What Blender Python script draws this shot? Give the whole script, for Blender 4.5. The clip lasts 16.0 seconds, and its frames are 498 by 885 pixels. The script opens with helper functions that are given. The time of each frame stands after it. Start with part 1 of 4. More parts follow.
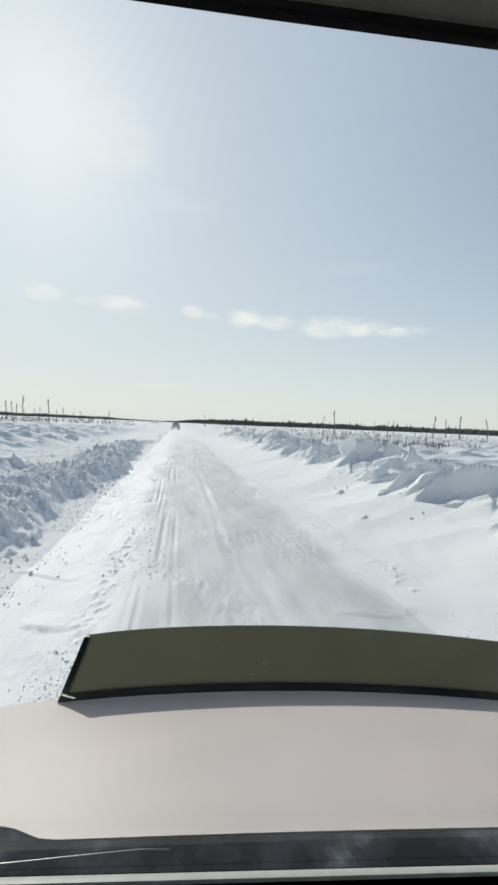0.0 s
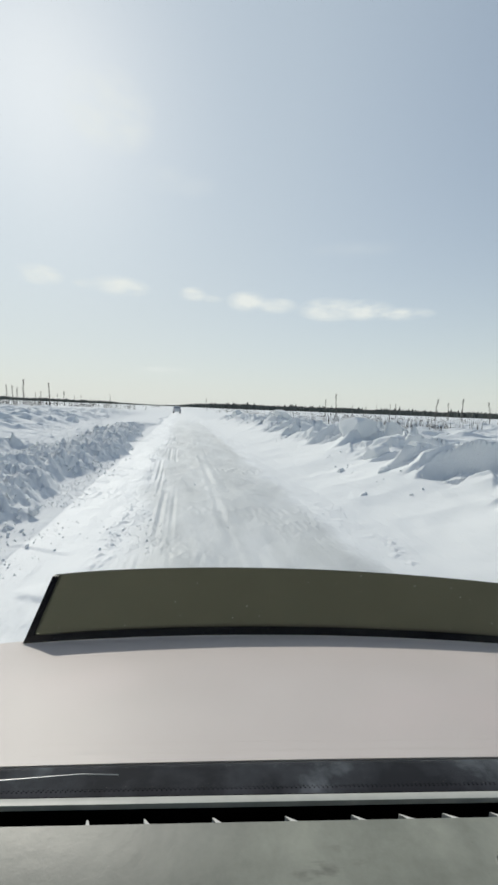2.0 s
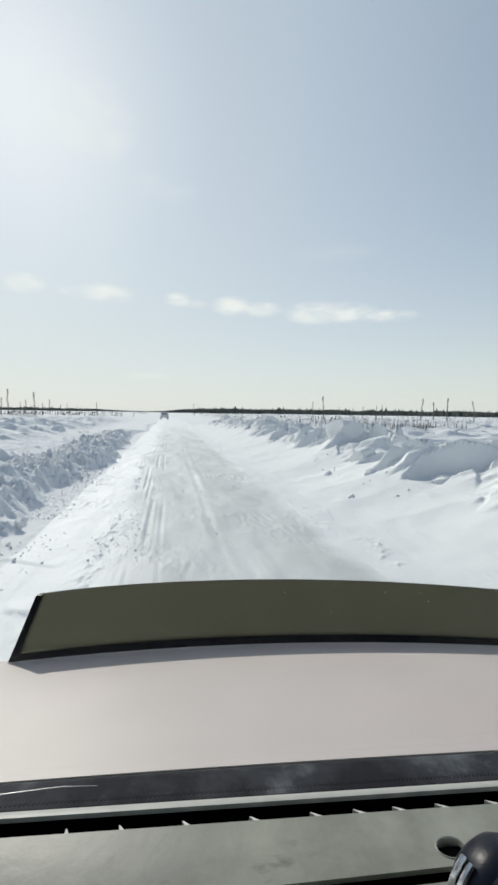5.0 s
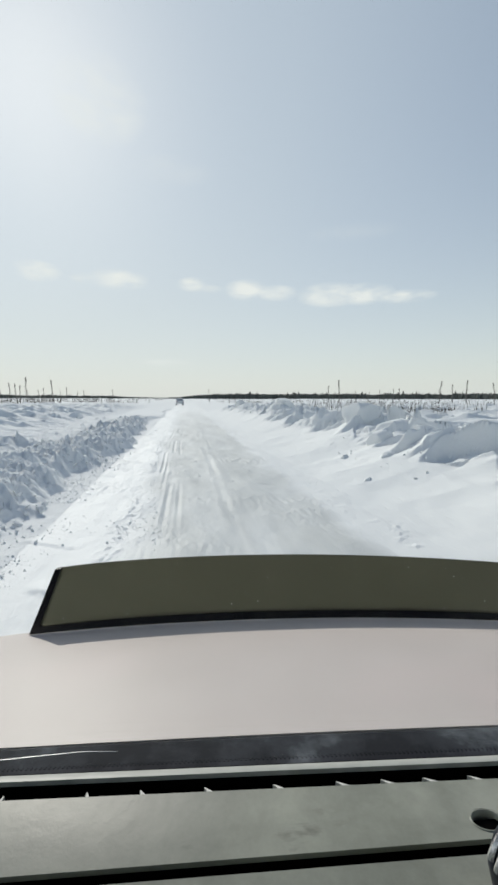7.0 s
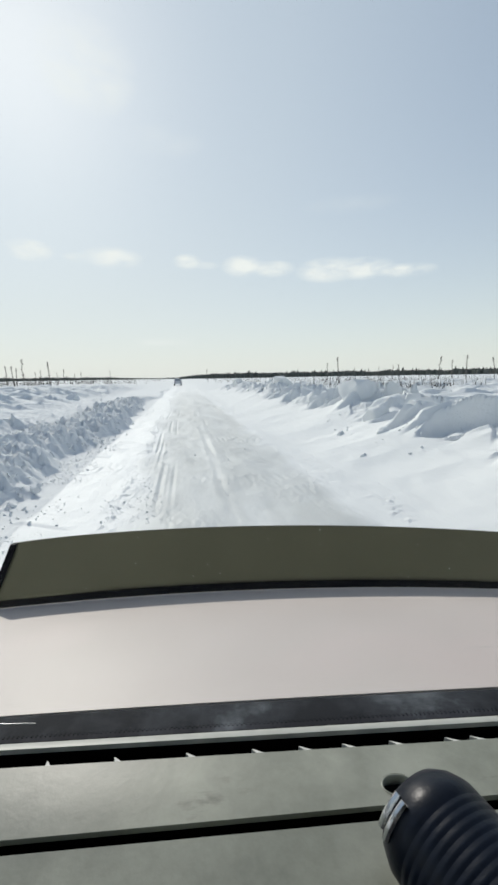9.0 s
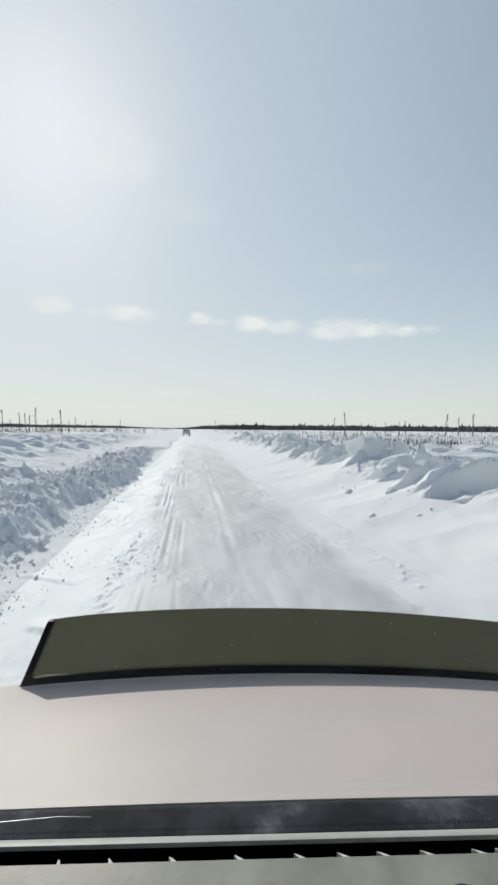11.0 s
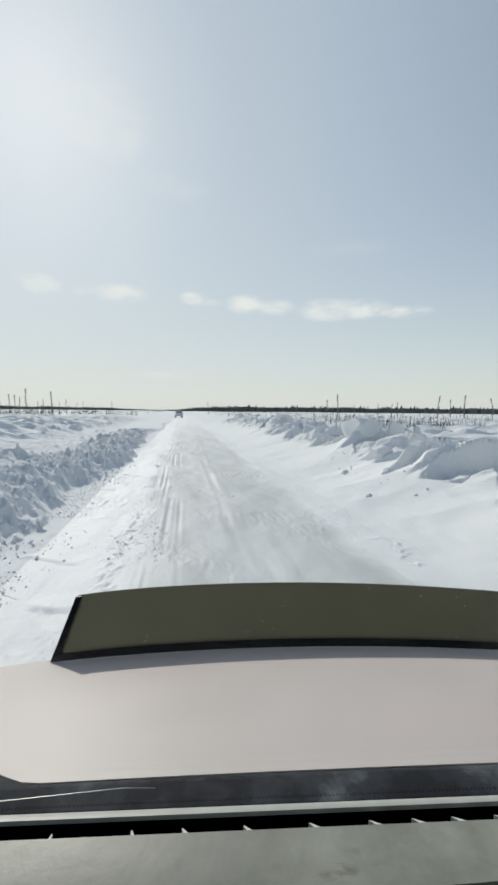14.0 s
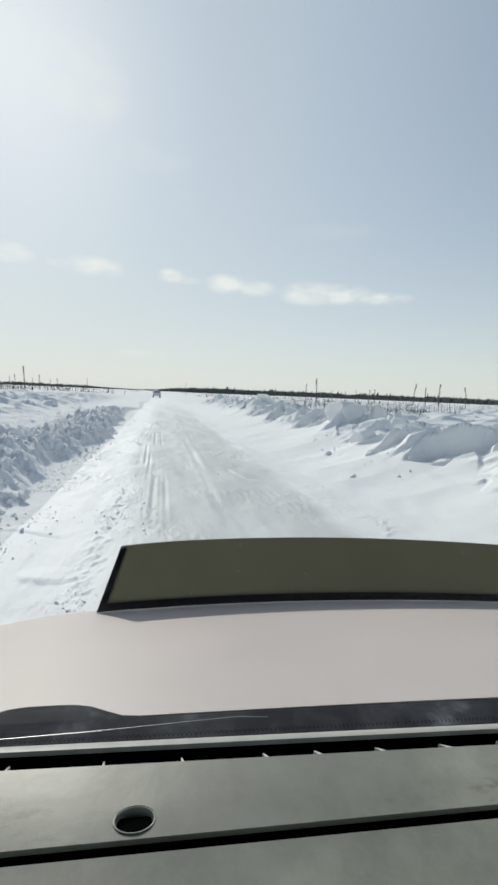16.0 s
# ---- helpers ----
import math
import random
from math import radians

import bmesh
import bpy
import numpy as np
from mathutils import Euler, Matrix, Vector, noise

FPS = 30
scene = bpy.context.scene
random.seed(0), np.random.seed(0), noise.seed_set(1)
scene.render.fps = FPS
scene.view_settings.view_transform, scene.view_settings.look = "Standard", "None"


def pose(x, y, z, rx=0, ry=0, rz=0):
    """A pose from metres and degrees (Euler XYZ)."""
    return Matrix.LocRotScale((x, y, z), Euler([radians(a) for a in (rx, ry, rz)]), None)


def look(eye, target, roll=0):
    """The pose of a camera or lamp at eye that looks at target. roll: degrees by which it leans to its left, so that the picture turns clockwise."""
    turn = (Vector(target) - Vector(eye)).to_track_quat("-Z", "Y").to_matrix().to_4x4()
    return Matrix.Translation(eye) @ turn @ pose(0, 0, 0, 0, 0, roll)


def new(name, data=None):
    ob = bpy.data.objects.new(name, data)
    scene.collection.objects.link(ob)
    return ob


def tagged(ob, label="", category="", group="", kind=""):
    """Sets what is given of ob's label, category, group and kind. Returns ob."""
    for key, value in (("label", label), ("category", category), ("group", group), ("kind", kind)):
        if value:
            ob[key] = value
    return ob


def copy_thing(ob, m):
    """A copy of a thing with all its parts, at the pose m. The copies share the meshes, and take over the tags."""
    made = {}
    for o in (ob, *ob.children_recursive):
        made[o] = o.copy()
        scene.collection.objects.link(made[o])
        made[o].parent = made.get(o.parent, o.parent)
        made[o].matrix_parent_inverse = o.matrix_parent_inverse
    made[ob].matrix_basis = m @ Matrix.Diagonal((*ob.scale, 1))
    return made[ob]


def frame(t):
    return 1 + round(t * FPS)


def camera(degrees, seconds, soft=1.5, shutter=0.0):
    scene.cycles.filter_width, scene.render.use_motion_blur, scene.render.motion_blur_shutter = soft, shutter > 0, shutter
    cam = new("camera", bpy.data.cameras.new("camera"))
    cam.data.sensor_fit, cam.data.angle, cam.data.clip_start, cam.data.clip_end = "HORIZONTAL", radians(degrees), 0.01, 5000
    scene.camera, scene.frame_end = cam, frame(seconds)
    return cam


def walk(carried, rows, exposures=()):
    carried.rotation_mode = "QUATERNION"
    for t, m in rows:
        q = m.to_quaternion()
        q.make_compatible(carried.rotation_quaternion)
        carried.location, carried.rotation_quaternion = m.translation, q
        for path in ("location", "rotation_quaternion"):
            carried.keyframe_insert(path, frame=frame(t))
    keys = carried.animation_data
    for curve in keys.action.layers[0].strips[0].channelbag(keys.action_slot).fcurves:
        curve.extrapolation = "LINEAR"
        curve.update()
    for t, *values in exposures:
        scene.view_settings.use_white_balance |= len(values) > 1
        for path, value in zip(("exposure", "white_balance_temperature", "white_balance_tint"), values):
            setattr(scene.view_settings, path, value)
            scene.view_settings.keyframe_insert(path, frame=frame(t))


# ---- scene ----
# ---------------------------------------------------------------- camera
cam = camera(61.2, 16.0, soft=2.8)
# seconds, x, y, z, yaw, pitch, roll
PATH = [
    (0.0, -0.0177, -0.0506, 1.8618, -9.40, -2.42, -2.37),
    (0.5, -0.0560, 0.0016, 1.9296, -9.92, -2.93, -1.97),
    (1.0, -0.0887, 0.0432, 1.7713, -10.01, -3.72, -1.97),
    (1.5, -0.0480, 0.0785, 1.7104, -9.70, -4.17, -2.33),
    (2.0, 0.0507, 0.0222, 1.7198, -9.19, -4.59, -2.23),
    (2.5, 0.0229, 0.0427, 1.6742, -9.30, -4.45, -2.55),
    (3.0, 0.0528, 0.0075, 1.7124, -9.63, -4.14, -1.92),
    (3.5, 0.0972, -0.0708, 1.8556, -11.11, -3.78, -0.98),
    (4.0, 0.0504, -0.0180, 1.7979, -12.16, -3.81, -1.34),
    (6.5, 0.1290, -0.0426, 1.7402, -8.30, -4.75, 0.10),
    (7.0, 0.0775, -0.0002, 1.7232, -8.80, -6.02, -0.10),
    (7.5, 0.0462, 0.0123, 1.6824, -9.23, -7.57, -0.24),
    (8.0, -0.0400, 0.0484, 1.6224, -11.13, -9.09, -1.15),
    (8.5, 0.1579, 0.0296, 1.7045, -8.15, -9.69, 0.48),
    (9.0, 0.1820, 0.0137, 1.6942, -8.95, -8.83, 0.91),
    (11.5, 0.0532, -0.0668, 1.8100, -7.77, -1.29, -0.87),
    (12.0, -0.0312, -0.0442, 1.7895, -7.82, -1.29, -1.03),
    (12.5, -0.0661, -0.0460, 1.7795, -7.72, -1.66, -1.39),
    (13.0, -0.0296, 0.0146, 1.7028, -7.28, -2.61, -1.23),
    (13.5, -0.0207, 0.0257, 1.7208, -7.98, -3.44, -1.67),
    (14.0, 0.0254, -0.0209, 1.7722, -8.96, -4.28, -0.57),
    (14.5, -0.1737, 0.0212, 1.7583, -12.27, -5.02, -1.48),
    (15.0, -0.1480, 0.0428, 1.6862, -10.35, -6.00, -2.15),
    (15.5, -0.1048, 0.0085, 1.7683, -10.56, -6.57, -2.01),
    (16.0, -0.1510, 0.0347, 1.6849, -11.92, -6.56, -2.35),
]
# the phone darkens and brightens a little on the way
EXPOSURES = [(0.0, -0.02), (0.5, 0.05), (1.0, 0.01), (2.0, -0.09), (3.0, -0.04), (3.5, 0.02), (4.0, 0.0), (6.5, -0.05), (7.0, -0.08), (8.5, 0.0), (9.0, 0.02),
             (11.5, -0.08), (12.5, -0.13), (14.0, -0.12), (15.0, -0.06), (16.0, -0.06)]
walk(cam, [(t, pose(x, y, z, 90 + pitch, roll, yaw)) for t, x, y, z, yaw, pitch, roll in PATH],
     exposures=EXPOSURES)

# ---------------------------------------------------------------- light
SUN_AZ, SUN_EL = radians(-17), radians(34)      # azimuth to the right of the road's heading
GLOW_AZ, GLOW_EL = radians(-33), radians(33)    # bright thin cloud beside the sun
scene.view_settings.exposure = 0.0

world = bpy.data.worlds.new("winter_sky")
scene.world = world
world.use_nodes = True
wn, wl = world.node_tree.nodes, world.node_tree.links
wn.clear()


def wmath(op, a, b=None, clamp=False):
    n = wn.new("ShaderNodeMath")
    n.operation, n.use_clamp = op, clamp
    for i, v in enumerate((a, b)):
        if v is None:
            continue
        if isinstance(v, (int, float)):
            n.inputs[i].default_value = v
        else:
            wl.new(v, n.inputs[i])
    return n.outputs[0]


sky = wn.new("ShaderNodeTexSky")
sky.sky_type, sky.sun_disc = "NISHITA", False
sky.sun_elevation, sky.sun_rotation = SUN_EL, SUN_AZ
sky.altitude, sky.air_density, sky.dust_density, sky.ozone_density = 50, 1.0, 0.7, 1.5
coord = wn.new("ShaderNodeTexCoord")
sep = wn.new("ShaderNodeSeparateXYZ")
wl.new(coord.outputs["Generated"], sep.inputs[0])
sx, sy, sz = sep.outputs
az = wmath("MULTIPLY", wmath("ARCTAN2", sx, sy), 57.2958)
el = wmath("MULTIPLY", wmath("ARCSINE", sz), 57.2958)
cnoise = wn.new("ShaderNodeTexNoise")
cnoise.inputs["Scale"].default_value, cnoise.inputs["Detail"].default_value = 16, 4
stretch = wn.new("ShaderNodeVectorMath")
stretch.operation = "MULTIPLY"
stretch.inputs[1].default_value = (1.0, 1.0, 2.6)
wl.new(coord.outputs["Generated"], stretch.inputs[0])
wl.new(stretch.outputs[0], cnoise.inputs["Vector"])
# clouds: azimuth, elevation, half width, half height, weight
cover = None
for ca, ce, hw, hh, wt in ((19.3, 13.1, 4.2, 1.5, 1.0), (23.6, 13.0, 3.8, 1.3, 1.0), (28.2, 12.4, 4.0, 0.8, 0.95), (8.4, 13.9, 2.8, 1.3, 1.0), (12.2, 13.5, 3.0, 1.0, 0.95),
                           (1.3, 14.4, 1.9, 0.9, 0.95), (3.6, 14.0, 1.8, 0.5, 0.4), (-7.9, 14.5, 3.6, 1.25, 1.0), (-11.2, 14.3, 2.4, 0.6, 0.6), (-17.2, 14.6, 2.7, 1.2, 1.0),
                           (-48, 16, 7, 1.2, 0.8), (62, 13, 8, 1.0, 0.8), (-2.5, 4.6, 4.0, 0.5, 0.35), (-9.5, 31.6, 5.5, 3.8, 0.6), (-1.0, 26.5, 5.0, 1.6, 0.14), (22, 20, 6, 1.0, 0.12)):
    d2 = wmath("ADD", wmath("POWER", wmath("DIVIDE", wmath("SUBTRACT", az, float(ca)), hw), 2.0),
               wmath("POWER", wmath("DIVIDE", wmath("SUBTRACT", el, float(ce)), hh), 2.0))
    blob = wmath("MULTIPLY", wmath("SUBTRACT", 1.15, d2, clamp=True), wt)
    cover = blob if cover is None else wmath("MAXIMUM", cover, blob)
puff = wmath("MULTIPLY", wmath("SUBTRACT", cnoise.outputs[0], 0.29), 3.0, clamp=True)
cover = wmath("MULTIPLY", wmath("MULTIPLY", cover, puff), 1.0, clamp=True)
# thin haze that whitens the sky towards the horizon and round the sun
hz = wmath("POWER", wmath("SUBTRACT", 1.0, wmath("ABSOLUTE", sz), clamp=True), 3.2)


def toward(az_, el_):
    """Cosine between the sky direction and a given one."""
    return wmath("ADD", wmath("ADD", wmath("MULTIPLY", sx, math.sin(az_) * math.cos(el_)), wmath("MULTIPLY", sy, math.cos(az_) * math.cos(el_))), wmath("MULTIPLY", sz, math.sin(el_)))


glow = wmath("POWER", wmath("MAXIMUM", toward(GLOW_AZ, GLOW_EL), 0.0), 12.0)
# the haze scatters light forwards, so the sky away from the sun is deeper
ahead = wmath("DIVIDE", wmath("ADD", toward(SUN_AZ, SUN_EL), 0.60), 1.0, clamp=True)
mix1 = wn.new("ShaderNodeMix")
mix1.data_type = "RGBA"
wl.new(wmath("MULTIPLY", hz, wmath("ADD", wmath("MULTIPLY", ahead, 0.55), 0.34)), mix1.inputs["Factor"])
skyscale = wn.new("ShaderNodeVectorMath")
skyscale.operation = "SCALE"
skyscale.inputs["Scale"].default_value = 0.105
wl.new(sky.outputs[0], skyscale.inputs[0])
veil = wn.new("ShaderNodeMix")
veil.data_type = "RGBA"
near_sun = wmath("POWER", wmath("DIVIDE", wmath("SUBTRACT", toward(SUN_AZ, SUN_EL), 0.25), 0.65, clamp=True), 1.5)
wl.new(wmath("ADD", wmath("MULTIPLY", near_sun, 0.66), 0.06), veil.inputs["Factor"])
wl.new(skyscale.outputs[0], veil.inputs["A"])
veil.inputs["B"].default_value = (0.590, 0.668, 0.755, 1)
wl.new(veil.outputs["Result"], mix1.inputs["A"])
mix1.inputs["B"].default_value = (0.768, 0.794, 0.780, 1)
addg = wn.new("ShaderNodeMix")
addg.data_type, addg.blend_type = "RGBA", "ADD"
wl.new(wmath("MULTIPLY", glow, 0.075), addg.inputs["Factor"])
wl.new(mix1.outputs["Result"], addg.inputs["A"])
addg.inputs["B"].default_value = (1.0, 1.0, 0.97, 1)
mix2 = wn.new("ShaderNodeMix")
mix2.data_type = "RGBA"
wl.new(cover, mix2.inputs["Factor"])
wl.new(addg.outputs["Result"], mix2.inputs["A"])
mix2.inputs["B"].default_value = (0.90, 0.915, 0.905, 1)
bg = wn.new("ShaderNodeBackground")
wl.new(mix2.outputs["Result"], bg.inputs[0])
wo = wn.new("ShaderNodeOutputWorld")
wl.new(bg.outputs[0], wo.inputs[0])

sun = new("sun", bpy.data.lights.new("sun", "SUN"))
sun.data.energy, sun.data.angle, sun.data.color = 2.62, radians(0.6), (1.0, 0.95, 0.87)
sdir = Vector((math.sin(SUN_AZ) * math.cos(SUN_EL), math.cos(SUN_AZ) * math.cos(SUN_EL), math.sin(SUN_EL)))
sun.matrix_world = look(sdir * 40, (0, 0, 0))


# ---------------------------------------------------------------- materials
class Mat:
    """A node material with short ways to noise, ramps and bump."""

    def __init__(self, name):
        self.m = bpy.data.materials.new(name)
        self.m.use_nodes = True
        self.n, self.l = self.m.node_tree.nodes, self.m.node_tree.links
        self.b = self.n["Principled BSDF"]
        self.tc = self.n.new("ShaderNodeTexCoord").outputs["Object"]

    def link(self, a, b):
        self.l.new(a, b)

    def put(self, **kw):
        for k, v in kw.items():
            self.b.inputs[k.replace("_", " ")].default_value = v
        return self

    def scaled(self, v):
        n = self.n.new("ShaderNodeVectorMath")
        n.operation = "MULTIPLY"
        n.inputs[1].default_value = v
        self.link(self.tc, n.inputs[0])
        return n.outputs[0]

    def noise(self, scale, detail=3, rough=0.5, vec=None, kind="ShaderNodeTexNoise"):
        n = self.n.new(kind)
        n.inputs["Scale"].default_value = scale
        if kind == "ShaderNodeTexNoise":
            n.inputs["Detail"].default_value, n.inputs["Roughness"].default_value = detail, rough
        self.link(vec or self.tc, n.inputs["Vector"])
        return n.outputs[0]

    def ramp(self, fac, stops):
        n = self.n.new("ShaderNodeValToRGB")
        e = n.color_ramp.elements
        while len(e) < len(stops):
            e.new(0.5)
        for s, (p, c) in zip(e, stops):
            s.position, s.color = p, (*c, 1)
        self.link(fac, n.inputs[0])
        return n.outputs[0]

    def val(self, fac, a, b, lo=0.0, hi=1.0):
        n = self.n.new("ShaderNodeMapRange")
        for i, v in ((1, lo), (2, hi), (3, a), (4, b)):
            n.inputs[i].default_value = v
        self.link(fac, n.inputs[0])
        return n.outputs[0]

    def mix(self, fac, a, b, blend="MIX"):
        n = self.n.new("ShaderNodeMix")
        n.data_type, n.blend_type = "RGBA", blend
        for s, v in (("Factor", fac), ("A", a), ("B", b)):
            if isinstance(v, (int, float)):
                n.inputs[s].default_value = v
            elif isinstance(v, tuple):
                n.inputs[s].default_value = (*v, 1)
            else:
                self.link(v, n.inputs[s])
        return n.outputs["Result"]

    def math(self, op, a, b=0.0):
        n = self.n.new("ShaderNodeMath")
        n.operation = op
        for i, v in enumerate((a, b)):
            if isinstance(v, (int, float)):
                n.inputs[i].default_value = v
            else:
                self.link(v, n.inputs[i])
        return n.outputs[0]

    def colour(self, out):
        self.link(out, self.b.inputs["Base Color"])
        return self

    def bump(self, h, strength=0.3, dist=0.01):
        n = self.n.new("ShaderNodeBump")
        n.inputs["Strength"].default_value, n.inputs["Distance"].default_value = strength, dist
        self.link(h, n.inputs["Height"])
        prev = self.b.inputs["Normal"]
        if prev.is_linked:
            self.link(prev.links[0].from_socket, n.inputs["Normal"])
        self.link(n.outputs[0], prev)
        return self


def plain(name, col, rough=0.6, metal=0.0, var=0.15, scale=30, bump=0.1):
    q = Mat(name)
    dark = tuple(c * (1 - var) for c in col)
    q.colour(q.ramp(q.noise(scale, 4), [(0.3, dark), (0.7, col)])).put(Roughness=rough, Metallic=metal)
    if bump:
        q.bump(q.noise(scale * 6, 2), bump, 0.002)
    return q.m


def snow_material(name, tint, packed):
    q = Mat(name)
    big = q.noise(0.35, 4, 0.6)
    fine = q.noise(9, 4, 0.6)
    q.colour(q.mix(q.val(fine, 0.0, 0.35, 0.4, 0.75), q.ramp(big, [(0.3, tuple(c * 0.965 for c in tint)), (0.7, tint)]), tuple(c * 0.94 for c in tint)))
    q.put(Roughness=0.62 if packed else 0.85, Specular_IOR_Level=0.3)
    q.bump(q.noise(2.2, 4, 0.55, q.scaled((1.0, 0.35, 1.0))), 0.6 if not packed else 0.25, 0.09)
    q.bump(q.noise(26, 3, 0.6), 0.35, 0.012)
    return q


SNOW = snow_material("wind_packed_snow", (0.868, 0.868, 0.855), False).m
CLOD = snow_material("clod_snow", (0.83, 0.832, 0.826), False).m


def road_material():
    q = Mat("driven_snow")
    sp = q.n.new("ShaderNodeSeparateXYZ")
    q.link(q.tc, sp.inputs[0])
    wander = q.math("ADD", sp.outputs[0], q.math("MULTIPLY", q.math("SUBTRACT", q.noise(0.42, 4, 0.6), 0.5), 1.5))
    # the lane's grey weakens between 22 and 60 m along the road
    lane_fade = q.val(sp.outputs[1], 1.0, 0.25, 22.0, 60.0)
    lane = q.math("MULTIPLY", q.math("MULTIPLY", lane_fade, q.val(wander, 0, 1, -0.75, -0.25)), q.val(wander, 1, 0, 2.05, 2.45))
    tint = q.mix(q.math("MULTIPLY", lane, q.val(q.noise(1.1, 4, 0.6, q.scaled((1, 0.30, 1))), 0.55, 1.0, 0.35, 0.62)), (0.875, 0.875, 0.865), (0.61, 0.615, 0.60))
    long = q.noise(1.6, 5, 0.6, q.scaled((1.7, 0.16, 1)))
    streak = q.noise(5, 4, 0.6, q.scaled((2.4, 0.12, 1)))
    patch = q.noise(0.45, 3, 0.5, q.scaled((1, 0.5, 1)))
    grit = q.noise(38, 2, 0.5)
    ice = q.math("MULTIPLY", q.val(long, 0, 1, 0.50, 0.72), q.math("MULTIPLY", lane, q.val(patch, 0, 1, 0.45, 0.60)))
    c = q.mix(q.math("MULTIPLY", ice, 0.8), tint, (0.50, 0.51, 0.505))
    c = q.mix(q.math("MULTIPLY", q.val(streak, 0, 1, 0.55, 0.72), 0.22), c, (0.62, 0.63, 0.63))
    c = q.mix(q.math("MULTIPLY", q.val(grit, 0, 1, 0.70, 0.76), 0.5), c, (0.35, 0.33, 0.30))
    q.colour(c).put(Roughness=0.6, Specular_IOR_Level=0.3)
    q.bump(streak, 0.2, 0.02)
    q.bump(q.noise(7, 4, 0.6, q.scaled((1.3, 0.8, 1))), 0.2, 0.03)
    q.bump(q.noise(20, 4, 0.65), 0.5, 0.015)
    return q.m


ROAD = road_material()


def paint_material():
    q = Mat("dusty_white_paint")
    dust = q.noise(3.0, 4, 0.6)
    spot = q.noise(60, 2, 0.5)
    c = q.ramp(dust, [(0.3, (0.560, 0.492, 0.460)), (0.7, (0.630, 0.558, 0.524))])
    c = q.mix(q.math("MULTIPLY", q.val(spot, 0, 1, 0.72, 0.78), 0.35), c, (0.35, 0.32, 0.30))
    # a pinkish reflection painted into the colour as soft patches
    pink_reflection = q.noise(2.6, 3, 0.5, q.scaled((1, 1.6, 1)))
    c = q.mix(q.math("MULTIPLY", q.val(pink_reflection, 0, 1, 0.50, 0.68), 0.5), c, (0.655, 0.552, 0.524))
    scuff = q.noise(9, 4, 0.6, q.scaled((0.5, 3.4, 1)))
    c = q.mix(q.math("MULTIPLY", q.val(scuff, 0, 1, 0.655, 0.72), 0.30), c, (0.36, 0.33, 0.31))
    q.colour(c).put(Roughness=0.50, Specular_IOR_Level=0.42)
    q.bump(q.noise(90, 2), 0.03, 0.001)
    return q.m


PAINT = paint_material()


def dash_material():
    q = Mat("grey_dash_plastic")
    worn = q.noise(9, 6, 0.7)
    dirt = q.noise(2.2, 3, 0.5, q.scaled((1, 2, 1)))
    c = q.ramp(worn, [(0.30, (0.190, 0.198, 0.158)), (0.64, (0.315, 0.324, 0.262))])
    c = q.mix(q.math("MULTIPLY", q.val(dirt, 0, 1, 0.52, 0.68), 0.55), c, (0.17, 0.175, 0.15))
    smudge = q.noise(11, 5, 0.7, q.scaled((0.7, 1.8, 1)))
    c = q.mix(q.math("MULTIPLY", q.val(smudge, 0, 1, 0.63, 0.72), 0.6), c, (0.12, 0.12, 0.095))
    pale = q.noise(4.5, 4, 0.6)
    c = q.mix(q.math("MULTIPLY", q.val(pale, 0, 1, 0.52, 0.70), 0.45), c, (0.42, 0.42, 0.36))
    q.colour(c).put(Roughness=0.47, Specular_IOR_Level=0.6)
    q.bump(q.noise(14, 4, 0.6), 0.25, 0.004)
    q.bump(q.noise(420, 2), 0.08, 0.0010)
    return q.m


DASH = dash_material()
LIP = plain("pale_vent_lip", (0.43, 0.44, 0.40), 0.5, scale=40)
FIN = plain("pale_vent_fin", (0.62, 0.62, 0.58), 0.45, scale=60)
BLACK = plain("black_plastic", (0.022, 0.022, 0.024), 0.45, var=0.4, scale=25)
TRIM = plain("black_rubber_edging", (0.014, 0.013, 0.016), 0.22, var=0.3)
# shade inside the dash recesses, painted as flat black without reflection
PIT_SHADE = plain("painted_recess_shade", (0.004, 0.004, 0.004), 1.0, var=0.2, bump=0)
PIT_SHADE.node_tree.nodes["Principled BSDF"].inputs["Specular IOR Level"].default_value = 0.0
LINER = plain("dark_headliner", (0.20, 0.197, 0.172), 0.95, scale=300, bump=0.2)
CLOTH = plain("grey_cabin_cloth", (0.10, 0.10, 0.10), 0.95, scale=80)
CHROME = plain("worn_chrome", (0.75, 0.76, 0.77), 0.18, 1.0, scale=50)
RUBBER = plain("ribbed_blue_black_rubber", (0.0055, 0.009, 0.018), 0.36, var=0.35, scale=45)
RUBBER.node_tree.nodes["Principled BSDF"].inputs["Specular IOR Level"].default_value = 0.20
TYRE = plain("tyre_rubber", (0.02, 0.02, 0.02), 0.85, scale=40)
STEEL = plain("painted_steel", (0.35, 0.36, 0.37), 0.4, 0.7)
FARCAR = plain("grey_car_paint", (0.68, 0.69, 0.70), 0.35, scale=6)
# weathered bark, made lighter so its colour stands in for distance haze
BARK = plain("weathered_hazed_bark", (0.20, 0.185, 0.165), 0.9, scale=14, var=0.4)
TWIG = plain("dry_brown_twigs", (0.10, 0.085, 0.065), 0.9, scale=3, var=0.5, bump=0)


def cowl_material():
    q = Mat("dusty_black_cowl")
    smear = q.noise(8, 5, 0.65)
    c = q.ramp(smear, [(0.42, (0.022, 0.023, 0.027)), (0.57, (0.046, 0.049, 0.056)), (0.70, (0.13, 0.14, 0.152))])
    q.colour(c).put(Roughness=0.75, Specular_IOR_Level=0.10)
    q.bump(q.noise(150, 2), 0.15, 0.001)
    return q.m


COWL = cowl_material()


